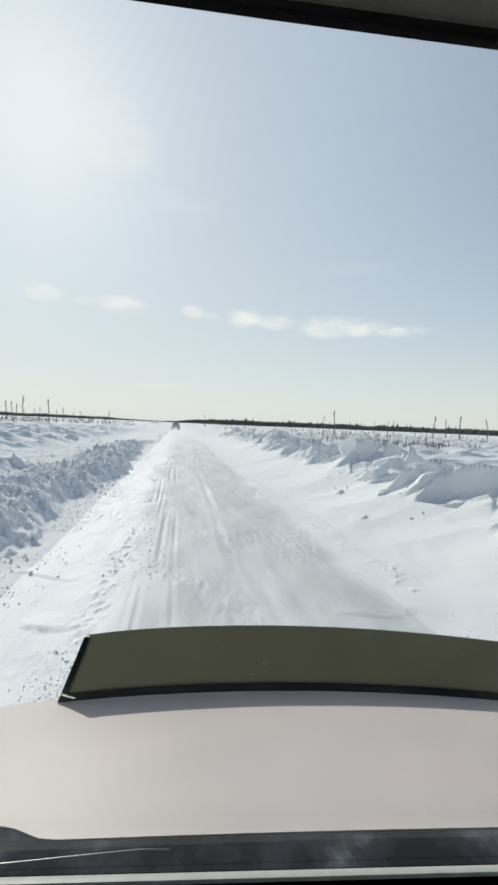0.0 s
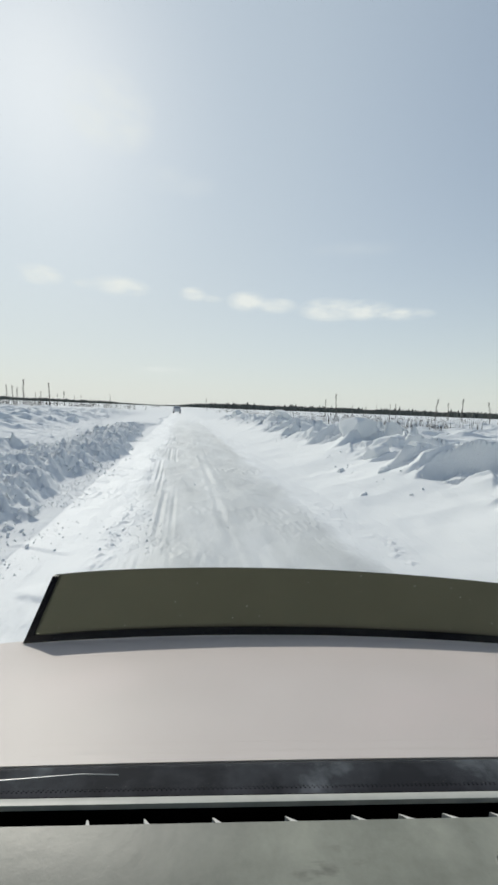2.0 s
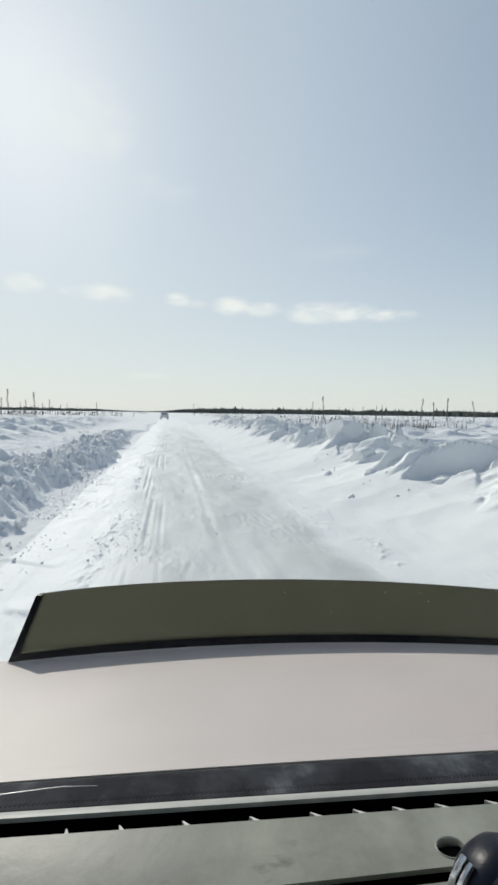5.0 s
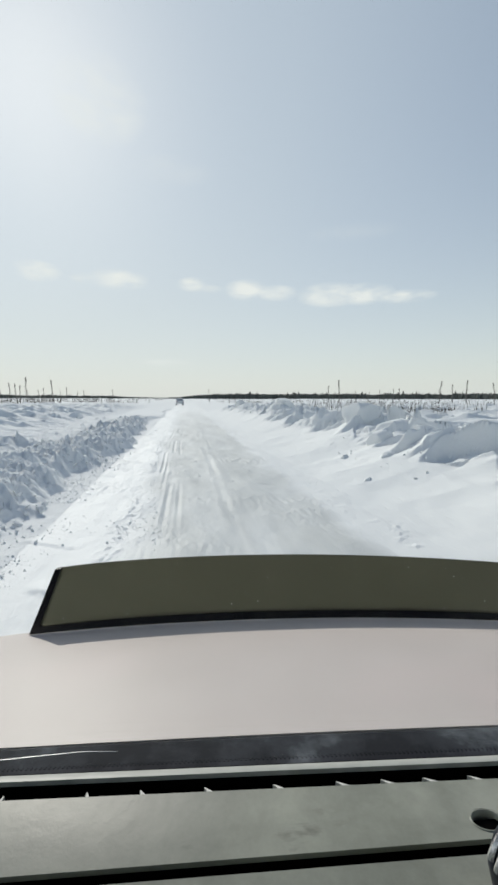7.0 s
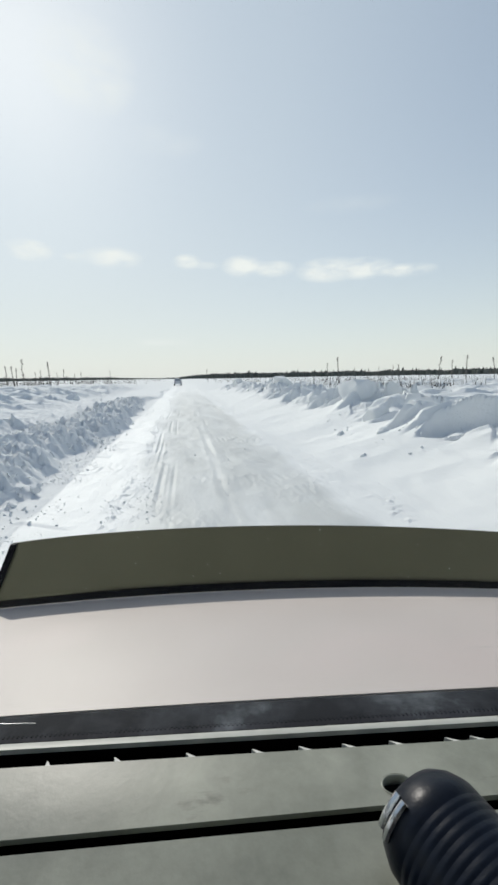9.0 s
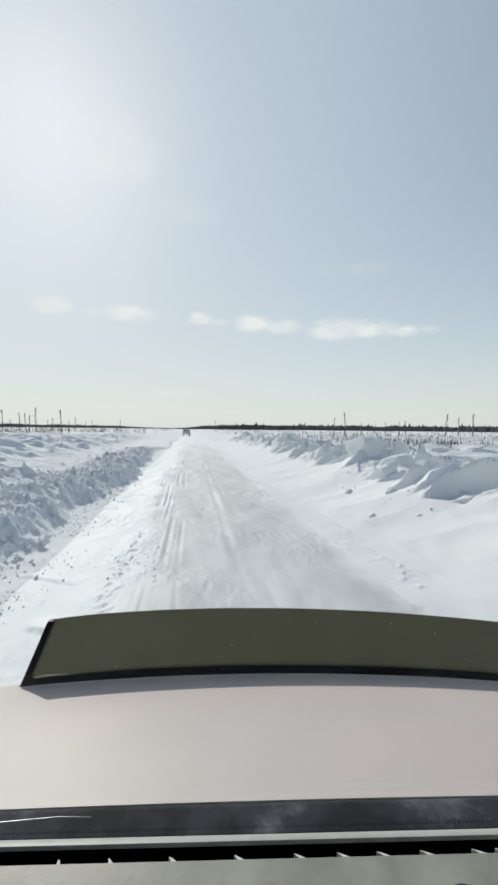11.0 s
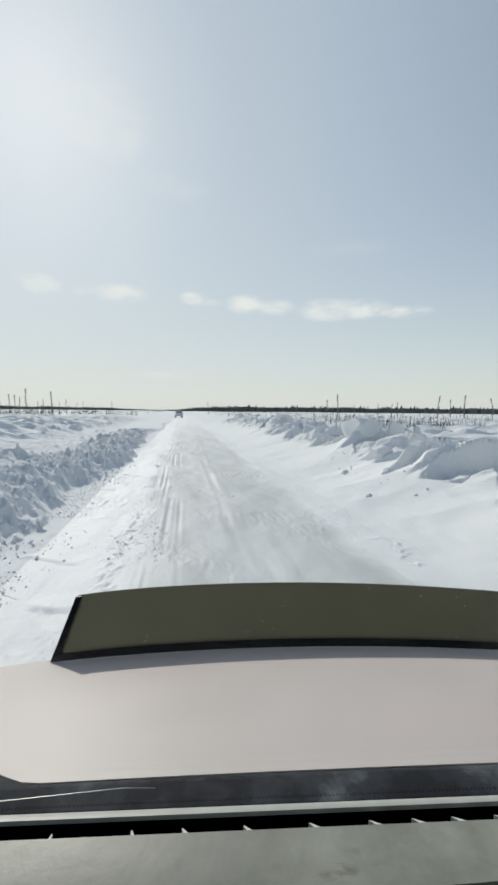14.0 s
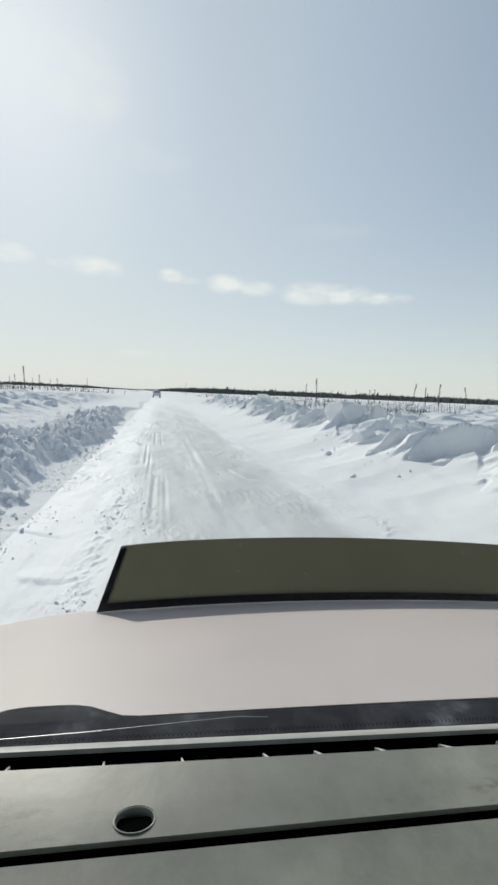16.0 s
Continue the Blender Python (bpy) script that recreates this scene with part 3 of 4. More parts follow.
def forest(name, az0, az1, d0, d1, count, h0, h1, seed, taper):
    rng = random.Random(seed)
    vs, fs = [], []
    for _ in range(count):
        a, d = radians(rng.uniform(az0, az1)), rng.uniform(d0, d1)
        x, y = d * math.sin(a), d * math.cos(a)
        swell = 0.85 + 0.22 * noise.noise((a * 14, 0.3, seed)) + 0.10 * noise.noise((a * 60, 1.3, seed))
        h = rng.uniform(h0, h1) * swell * (1.35 if rng.random() < 0.03 else 1)
        h *= taper(math.degrees(a))
        w = h * rng.uniform(0.22, 0.40)
        z = ground_z(x, y) - 0.3
        for base, top, ww in ((0.0, 0.62, 1.0), (0.35, 1.0, 0.62)):
            k = len(vs)
            for i in range(5):
                q = 2 * math.pi * i / 5 + d
                vs.append((x + math.cos(q) * w * ww, y + math.sin(q) * w * ww, z + base * h))
            vs.append((x + rng.uniform(-0.1, 0.1) * w, y, z + top * h))
            fs += [(k + i, k + (i + 1) % 5, k + 5) for i in range(5)]
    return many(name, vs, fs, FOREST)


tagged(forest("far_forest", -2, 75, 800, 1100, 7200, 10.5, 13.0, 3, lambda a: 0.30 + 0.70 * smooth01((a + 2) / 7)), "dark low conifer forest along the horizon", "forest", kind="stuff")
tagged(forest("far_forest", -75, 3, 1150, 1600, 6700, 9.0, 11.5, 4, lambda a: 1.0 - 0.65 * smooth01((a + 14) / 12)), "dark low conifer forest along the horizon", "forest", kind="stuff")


def brush():
    rng = random.Random(8)
    vs, fs = [], []
    for _ in range(6600):
        side = rng.choice((-1, -1, -1, 1, 1))
        y = 24 * math.exp(rng.uniform(0, 2.9))
        x = side * (rng.uniform(9, 16) + abs(rng.gauss(0.12, 0.55)) * y)
        if noise.noise((x / 22, y / 34, 4.0)) < 0.02:
            continue
        z = ground_z(x, y) - 0.03
        for _ in range(rng.randint(1, 4)):
            h, w = rng.uniform(0.25, 0.95) * (1.9 if y > 70 and side < 0 else 1.2 if y > 70 else 1), rng.uniform(0.008, 0.02) * (1 + y / 90)
            px, py, lx, ly = x + rng.gauss(0, 0.25), y + rng.gauss(0, 0.25), rng.gauss(0, 0.12), rng.gauss(0, 0.12)
            k = len(vs)
            vs += [(px - w, py, z), (px + w, py, z), (px, py + w, z), (px + lx, py + ly, z + h)]
            fs += [(k, k + 1, k + 3), (k + 1, k + 2, k + 3), (k + 2, k, k + 3)]
    return many("dry_brush", vs, fs, TWIG)


tagged(brush(), "thin dry twigs sticking out of the snow", "brush", kind="stuff")


def snag(h, seed):
    """A dead, nearly bare larch: a leaning trunk with short broken limbs."""
    rng = random.Random(seed)
    top = empty("snag")
    pts = [(0.10 * h * 0.1 * i * rng.uniform(-0.4, 0.6), 0.02 * i * rng.uniform(-1, 1), h * i / 6 - 0.1) for i in range(7)]
    part("trunk", tube(pts, [0.062 * (1 - i / 9) * h / 4 for i in range(7)], 6), BARK, top)
    bm = bmesh.new()
    for _ in range(int(40 + h * 32)):
        k = min(5, int(rng.uniform(0.8, 9.0)))
        t = rng.random()
        p = Vector(pts[k]).lerp(Vector(pts[k + 1]), t)
        a, ln = rng.uniform(0, 6.28), rng.uniform(0.10, 0.36) * (1.25 - k / 7) * h / 4
        q = p + Vector((math.cos(a) * ln, math.sin(a) * ln, rng.uniform(-0.1, 0.25) * ln * 2))
        tube([p, p.lerp(q, 0.6) + Vector((0, 0, -0.03)), q], [0.020 * h / 4, 0.014 * h / 4, 0.006], 4, bm)
    tagged(part("limbs", bm, BARK, top), kind="stuff")
    return tagged(top, "dead bare larch trunk standing in the snow", "snag", "snags on the plain")


snags = [snag(h, i) for i, h in enumerate((2.9, 4.1, 5.0, 3.3))]
rng = random.Random(21)
# azimuth and distance of each
spots = [(-31, 70), (-27.5, 62), (-26.6, 66), (-23, 80), (-19.5, 70), (-18.8, 72), (-16, 95), (-12.5, 120), (-34, 90), (-9, 150), (3.5, 170),
         (6.5, 160), (14, 140), (19.5, 96), (20.9, 88), (26, 105), (27.6, 82), (33, 75), (36, 95), (39, 70), (31, 130), (23, 150), (-38, 75), (44, 90),
         (-21.5, 92), (-20.6, 96), (-22.3, 104), (-17.6, 110), (-15.2, 104), (-14.4, 118), (-25, 98), (-24.2, 112), (-29, 96), (-30, 110), (-32.5, 104), (-13.2, 140),
         (-11.4, 150), (-17, 130), (-19.9, 126), (-27, 120), (20.2, 104), (28.4, 112), (34.5, 118), (24.6, 126)]
for n_, (a, d) in enumerate(spots):
    src = snags[n_ % 4]
    x, y = d * math.sin(radians(a)), d * math.cos(radians(a))
    m = pose(x, y, ground_z(x, y), rng.uniform(-4, 4), rng.uniform(-4, 4), rng.uniform(0, 360))
    if n_ < 4:
        src.matrix_basis = m
    else:
        copy_thing(src, m)


# ---------------------------------------------------------------- snow blocks and clods
def lump_mesh(rng, sides=2, rough=0.28):
    bm = bmesh.new()
    bmesh.ops.create_icosphere(bm, subdivisions=sides, radius=1)
    o = Vector((rng.uniform(0, 50), rng.uniform(0, 50), rng.uniform(0, 50)))
    flat = [(Vector((rng.gauss(0, 1), rng.gauss(0, 1), rng.gauss(0, 1))).normalized(), rng.uniform(0.30, 0.62)) for _ in range(9)]
    for v in bm.verts:
        for n, lim in flat:                      # broken faces
            d = v.co.dot(n)
            if d > lim:
                v.co -= n * (d - lim) * 0.9
        v.co *= 1 + rough * noise.noise(v.co * 1.7 + o) + 0.1 * noise.noise(v.co * 5 + o)
    return bm


def snow_block(i, x, y, w, d, h, rz):
    """A wind-cut slab: a box with chipped corners, tilted and sunk into the drift."""
    rng = random.Random(100 + i)
    bm = bmesh.new()
    bmesh.ops.create_cube(bm, size=2)
    bmesh.ops.subdivide_edges(bm, edges=bm.edges[:], cuts=6, use_grid_fill=True)
    o = Vector((rng.uniform(0, 50), rng.uniform(0, 50), rng.uniform(0, 50)))
    chips = []
    for _ in range(10):
        n = Vector((rng.choice((-1, 1)) * rng.uniform(0.4, 1), rng.choice((-1, 1)) * rng.uniform(0.4, 1), rng.uniform(-0.2, 1))).normalized()
        chips.append((n, rng.uniform(0.62, 1.05)))
    for v in bm.verts:
        for n, lim in chips:
            e = v.co.dot(n)
            if e > lim:
                v.co -= n * (e - lim)
        v.co *= 1 + 0.10 * noise.noise(v.co * 1.3 + o) + 0.05 * noise.noise(v.co * 4 + o)
        v.co = Vector((v.co.x * w, v.co.y * d, v.co.z * h))
    ob = part("snow_block", bm, SNOW)
    ob.matrix_basis = pose(x, y, ground_z(x, y) - h * 0.02, rng.uniform(2, 22), rng.uniform(-24, 24), rz)
    return tagged(ob, "broken block of hard snow on the drift", "snow block", "snow blocks on the drifts")


# x, y, half sizes, turn
for i, b in enumerate(((4.9, 9.8, .34, .20, .30, -24), (5.8, 9.2, .46, .24, .36, -30), (6.7, 8.6, .40, .28, .32, -18), (5.4, 12.2, .52, .26, .34, -26), (4.8, 14.4, .34, .22, .28, -12),
                       (6.5, 12.2, .56, .30, .38, -32), (5.4, 16.7, .46, .28, .32, -20), (6.0, 19.7, .58, .32, .38, -28), (5.1, 22, .42, .30, .32, -10), (6.2, 25, .6, .4, .4, -24),
                       (5.2, 29, .5, .34, .36, -30), (5.9, 33, .65, .4, .42, -16), (5.3, 39, .6, .4, .4, -24), (5.7, 46, .7, .4, .42, -20), (4.3, 8.2, .13, .10, .10, -25), (3.9, 9.6, .10, .09, .08, -40),
                       (3.5, 7.4, .09, .07, .06, 15), (-9.5, 21, .45, .34, .34, -20), (10.5, 23, .42, .32, .30, 12), (13.6, 20, .34, .26, .24, -8), (-7.4, 31, .5, .4, .34, 30))):
    snow_block(i, *b)


def clods(name, places, mat, seed):
    rng = random.Random(seed)
    shapes = []
    for _ in range(6):
        bm = lump_mesh(rng, 1, 0.35)
        shapes.append(([v.co.copy() for v in bm.verts], [tuple(v.index for v in f.verts) for f in bm.faces]))
        bm.free()
    vs, fs = [], []
    for x, y, r in places:
        sv, sf = shapes[rng.randrange(6)]
        m = pose(x, y, ground_z(x, y) + r * 0.25, rng.uniform(0, 360), rng.uniform(0, 360), rng.uniform(0, 360))
        k = len(vs)
        sc = Vector((rng.uniform(0.7, 1.3), rng.uniform(0.7, 1.3), rng.uniform(0.25, 0.5))) * r
        vs += [tuple(m @ Vector((v.x * sc.x, v.y * sc.y, v.z * sc.z))) for v in sv]
        fs += [tuple(i + k for i in f) for f in sf]
    return many(name, vs, fs, mat)


rng = random.Random(5)
spread = []
for _ in range(1050):                              # scattered over the apron and the foot of the bank
    y = 2.4 * math.exp(rng.uniform(0, 2.6))
    x = float(left_foot(np.array([y]))[0]) + abs(rng.gauss(0, 0.55)) - 0.15
    if x > -0.75 or noise.noise((x * 0.8, y * 0.45, 7.0)) < 0.05 + 0.25 * (x + 2.0):
        continue
    spread.append((x, y, rng.uniform(0.008, 0.027) * (1 + y / 40) * min(1.0, 0.35 + y / 12) * (2.2 if rng.random() < 0.06 else 1)))
for _ in range(1500):                              # thrown up on the bank's face and top
    y = 2.6 * math.exp(rng.uniform(0, 2.5))
    x = float(left_foot(np.array([y]))[0]) - rng.uniform(0.05, 2.2)
    if noise.noise((x * 0.7, y * 0.5, 17.0)) < -0.12:
        continue
    spread.append((x, y, rng.uniform(0.025, 0.075) * (1 + y / 60) * (1.7 if rng.random() < 0.10 else 1)))
for _ in range(420):                               # fragments under and on the cut crest of the drift
    y = 4.0 * math.exp(rng.uniform(0, 2.3))
    x = float(right_foot(np.array([y]))[0]) + rng.uniform(1.2, 4.6)
    if noise.noise((x * 0.6, y * 0.35, 41.0)) < 0.12:
        continue
    spread.append((x, y, rng.uniform(0.012, 0.040) * (1 + y / 60) * (2.2 if rng.random() < 0.06 else 1)))
tagged(clods("snow_clods", spread, CLOD, 1), "loose broken clods of snow along the bank and drift", "snow clods", kind="stuff")
spread = []
for _ in range(6500):                              # crumbs along the ridge, the ruts and the drift's foot
    y = 2.4 * math.exp(rng.uniform(0, 2.4))
    lane = rng.choice((-0.74, -0.74, -0.74, -0.74, -0.48, -0.28, 0.9, 2.6))
    if noise.noise((lane * 1.7, y * 0.6, 2.0)) < rng.uniform(-0.1, 0.25):
        continue
    lane += 0.18 * float(perlin(np.array([y / 6.0]), np.array([2.0]), 14)[0]) * (lane < 0)
    spread.append((lane + rng.gauss(0, 0.09 if lane < 0 else 0.13 if lane < 2 else 0.30), y, rng.uniform(0.005, 0.015) * min(1.0, 0.35 + y / 9) * (2.1 if rng.random() < 0.05 else 1)))
for _ in range(2600):                              # rubble thinning out from the bank's foot over the apron
    y = 2.6 * math.exp(rng.uniform(0, 1.6))
    x = float(left_foot(np.array([y]))[0]) + abs(rng.gauss(0, 0.42)) - 0.1
    if x < -0.9 and noise.noise((x * 1.3, y * 0.7, 51.0)) > 0.0:
        spread.append((x, y, rng.uniform(0.005, 0.018) * min(1.0, 0.4 + y / 9) * (2.0 if rng.random() < 0.06 else 1)))
for _ in range(420):                               # a churned patch across the lane
    x, y = rng.uniform(-1.3, 1.9), rng.gauss(9.6, 1.1)
    if y > 4 and noise.noise((x * 1.1, y * 0.8, 31.0)) > -0.02:
        spread.append((x, y, rng.uniform(0.006, 0.017) * (1.8 if rng.random() < 0.05 else 1)))
tagged(clods("snow_crumbs", spread, CLOD, 2), "small snow crumbs scattered on the road", "snow crumbs", kind="stuff")


# ---------------------------------------------------------------- far car on the road
def wheel_parts(r, w, parent_ob, m, name="wheel"):
    tyre = part(name, tube([(-w / 2, 0, 0), (-w / 2 * 0.8, 0, 0), (w / 2 * 0.8, 0, 0), (w / 2, 0, 0)], [r * 0.9, r, r, r * 0.9], 28), TYRE, parent_ob)
    tyre.matrix_basis = m
    part("rim", tube([(-w * 0.53, 0, 0), (w * 0.53, 0, 0)], r * 0.6, 20), STEEL, tyre, "grey steel rim")
    return tyre


def far_car():
    top = empty("car")
    prof = [(-2.1, 0.35), (-2.15, 0.9), (-1.6, 1.02), (-1.05, 1.5), (0.7, 1.55), (1.35, 1.0), (2.0, 0.92), (2.1, 0.35)]
    bm = bmesh.new()
    ring = [[bm.verts.new((sx_ * (0.84 if z < 1.2 else 0.66), y, z)) for y, z in prof] for sx_ in (-1, 1)]
    bm.faces.new(ring[0])
    bm.faces.new(ring[1][::-1])
    for k in range(len(prof)):
        q = (k + 1) % len(prof)
        bm.faces.new((ring[0][k], ring[0][q], ring[1][q], ring[1][k]))
    part("body", bm, FARCAR, top, smooth=False)
    part("rear_window", sheet(lambda u, v: (lerp(-0.62, 0.62, u), lerp(-1.56, -1.10, v), lerp(1.09, 1.46, v)), 2, 2, (0, -0.012, 0.012)), STEEL, top)
    for sx_ in (-0.72, 0.72):
        for y in (-1.3, 1.35):
            wheel_parts(0.32, 0.2, top, pose(sx_, y, 0.32))
        part("tail_light", box(sx_ * 0.95 - 0.09, sx_ * 0.95 + 0.09, -2.17, -2.12, 0.72, 0.86), plain("red_lens", (0.35, 0.02, 0.02), 0.3), top, "red tail light", bevel=0.01)
    return tagged(top, "small pale grey car far ahead on the snowy road", "car")


fc = far_car()
fc.matrix_basis = pose(-0.8, 97, ground_z(-0.8, 97), 0, 0, 3)

# ---------------------------------------------------------------- the vehicle that the view is taken from
XC = 0.36                       # its middle, in its own frame
van = empty("van")
van.matrix_basis = pose(-0.012, 0.004, 0, 0, 0, -5.9)
tagged(van, "dusty white van standing on the snowy road, with smoked bonnet deflector", "van")


def side_fall(x):
    """How the bonnet drops towards its edges, 0 in the middle."""
    k = abs(x - XC)
    return 0.009 * (k / 0.7) ** 2 + 0.10 * max(0.0, k - 0.72) ** 1.5 + 0.2 * max(0.0, k - 0.86) ** 1.4


def hood_z(x, y):
    t = (y - 0.52) / 0.56
    z = 1.268 - 0.074 * t - 0.048 * 0.16 * math.log(1 + math.exp((t - 0.58) / 0.12)) / 0.56
    z -= 2.0 * max(0.0, y - 1.036 + 0.2 * (x - 0.16) ** 2) ** 1.5
    return z - side_fall(x)


def bow(x):
    """How far the bonnet's front bends back from its middle."""
    return 0.2 * (x - 0.16) ** 2


W2 = 0.985


def wiper_hump(x):
    return math.exp(-((x + 0.335) / 0.085) ** 4) + math.exp(-((x - 0.90) / 0.085) ** 4)


def hood_pt(u, v):
    x = lerp(XC - W2, XC + W2, u)
    y0 = 0.535 + 0.017 * wiper_hump(x)
    y = lerp(y0, 1.22 - bow(x), v)
    return (x, y, hood_z(x, y))


part("bonnet", sheet(hood_pt, 72, 40, 0.018), PAINT, van, "dusty white bonnet with a low sheen")


def defl_pt(u, v):
    x0, x1 = lerp(-0.370, 1.090, u), lerp(-0.328, 1.048, u)
    x = lerp(x0, x1, v)
    end = (abs(x0 - XC) / 0.730) ** 9
    yb = 1.014 - 0.205 * (x0 - 0.16) ** 2 - 0.004 * end
    yt = 1.066 - 0.215 * (x - 0.16) ** 2 - 0.006 * end
    zb = hood_z(x0, yb) + 0.003
    zt = 1.314 - 0.003 * end
    return (x, lerp(yb, yt, v + 0.06 * math.sin(math.pi * v)), lerp(zb, zt, v))


deflector = part("bonnet_deflector", sheet(lambda u, v: defl_pt(lerp(0.004, 0.996, u), lerp(0.03, 1, v)), 64, 10, (0, 0.004, 0.001)), SMOKED, van, "smoked olive-brown acrylic bonnet deflector")
part("deflector_edging", sheet(lambda u, v: tuple(Vector(defl_pt(u, v * 0.11)) + Vector((0, -0.004, 0))), 64, 3, (0, 0.012, 0)), TRIM, deflector, "black edging strip along the bottom")
for e0, e1 in ((0.0, 0.010), (0.990, 1.0)):
    part("deflector_side_edging", sheet(lambda u, v: tuple(Vector(defl_pt(lerp(e0, e1, u), lerp(0.11, 1, v))) + Vector((0, -0.004, 0))), 2, 12, (0, 0.012, 0)), TRIM, deflector)

rng = random.Random(31)
bm = bmesh.new()
for _ in range(34):                              # snow specks stuck to the acrylic
    p = Vector(defl_pt(rng.uniform(0.03, 0.97), rng.uniform(0.08, 0.98))) + Vector((0, -0.0015, 0.0005))
    r_ = rng.uniform(0.0005, 0.0011)
    bmesh.ops.create_icosphere(bm, subdivisions=1, radius=r_, matrix=Matrix.Translation(p))
tagged(part("snow_specks", bm, CLOD, deflector, "tiny snow specks"), kind="stuff")

# cowl: black panel between bonnet and glass, with a raised wiper hump
def cowl_pt(u, v):
    x = lerp(XC - W2 + 0.03, XC + W2 - 0.03, u)
    hump = wiper_hump(x)
    y = lerp(0.448, 0.532 + 0.017 * hump, v)
    return (x, y, 1.262 + 0.004 * math.sin(v * 3.14) + 0.010 * hump * v - side_fall(x) * 0.8 + 0.003 * v)


part("cowl", sheet(cowl_pt, 90, 6, 0.03), COWL, van, "black plastic cowl with dusty smears")
part("wiper_blade", tube([(-0.42, 0.470, 1.288), (-0.26, 0.474, 1.292), (-0.09, 0.491, 1.289), (-0.05, 0.497, 1.282)], [0.0005, 0.0007, 0.0007, 0.0005], 6), STEEL, van, "thin pale edge of a wiper blade")

# windscreen: from its base over the dash to the roof edge
def glass_pt(u, v):
    h = lerp(XC - 0.80, XC + 0.80, u)
    k = (abs(h - XC) / 0.80) ** 2
    return (lerp(h, XC + (h - XC) * 0.86, v), lerp(0.476 - 0.004 * k, 0.096 - 0.025 * k, v), lerp(1.284, 1.996, v) + 0.02 * math.sin(3.14 * v) * (1 - 0.4 * k))


glass = part("windscreen", sheet(glass_pt, 24, 16, (0, 0.004, 0.003)), GLASS, van, "raked clear windscreen with a dotted border")
glass.visible_shadow = False
DOTS = bmesh.new()
for r_ in range(2):                              # dotted border along the base
    for c_ in range(300):
        u = (c_ + 0.5 * (r_ % 2) + 0.5) / 301
        p = Vector(glass_pt(u, 0.001 + 0.005 * r_)) + Vector((0, -0.001, 0.0))
        s_ = 0.0010 - 0.0002 * r_
        vs_ = [DOTS.verts.new(p + Vector((math.cos(a) * s_, -0.0005, math.sin(a) * s_ * 0.85))) for a in (k * math.pi / 3 for k in range(6))]
        DOTS.faces.new(vs_)
# a short milky scratch in the glass
bm = bmesh.new()
for du, dv, w_, l_ in ((0.0, 0.0, 0.0016, 0.0085), (0.0030, -0.0035, 0.0011, 0.0050)):
    p = Vector(glass_pt((-0.118 - XC + 0.80) / 1.60 / 0.93 - 0.0376 + du, 0.468 + dv)) + Vector((0, -0.002, -0.001))
    tip = Vector((l_ * 0.5, 0.0011, -l_ * 0.27))
    tube([p - tip, p - tip * 0.3, p + tip * 0.4, p + tip], [w_ * 0.15, w_ * 0.5, w_ * 0.42, w_ * 0.1], 6, bm)
part("scratch", bm, SCRATCH, glass, "short milky scratch")
part("dotted_border", DOTS, TRIM, glass, "black dotted enamel border", smooth=False)
part("roof_edge_seal", sheet(lambda u, v: (lerp(XC - 0.70, XC + 0.70, u), lerp(0.0800, 0.0845, v) - 0.025 * (2 * u - 1) ** 2, 1.985 + 0.002 * math.sin(3.14 * v)), 16, 4, -0.010), TRIM, van, "black seal along the windscreen top")

# dashboard: a pad with a full-width demister slot, a seam and two fixing holes
DX0, DX1 = XC - 0.80, XC + 0.80
dash = part("dashboard", box(DX0, DX1, 0.30, 0.458, 1.05, 1.225), CLOTH, van, "worn grey plastic dashboard, sunlit")
part("vent_lip", sheet(lambda u, v: (lerp(DX0, DX1, u), lerp(0.442, 0.4540, v), 1.300 - 0.004 * v * v), 2, 5, 0.006), LIP, dash, "pale strip in front of the demister slot")
# floor and front wall painted black as the slot's inner shade
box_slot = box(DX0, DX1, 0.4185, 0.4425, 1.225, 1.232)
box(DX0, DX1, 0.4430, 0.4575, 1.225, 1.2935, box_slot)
part("vent_slot", box_slot, PIT_SHADE, dash, "demister slot with its shade painted black")
for fx in (-0.425, -0.3297, -0.2345, -0.1531, -0.063, -0.0042, 0.0676, 0.1453, 0.2172, 0.2688, 0.3171, 0.3699, 0.4331, 0.462, 0.53, 0.60, 0.68, 0.77, 0.86, 0.95):
    lean = smooth01((fx + 0.25) / 0.5)
    bm = bmesh.new()
    tri = ((fx - 0.001, 0.4196, 1.2990), (fx + 0.0015 + 0.007 * lean, 0.4196, 1.2990), (fx - 0.006 * lean, 0.4320, 1.2930), (fx - 0.0015 - 0.006 * lean, 0.4320, 1.2930))
    lo, hi = ([bm.verts.new((x, y, z + dz)) for x, y, z in tri] for dz in (-0.012, 0.0))
    bm.faces.new(hi)
    bm.faces.new(lo[::-1])
    for k in range(4):
        bm.faces.new((lo[k], lo[(k + 1) % 4], hi[(k + 1) % 4], hi[k]))
    part("vent_fin", bm, FIN, dash)


def top_z(x, y):
    return 1.3005 - 0.0035 * max(0.0, (0.40 - y) / 0.06) ** 2


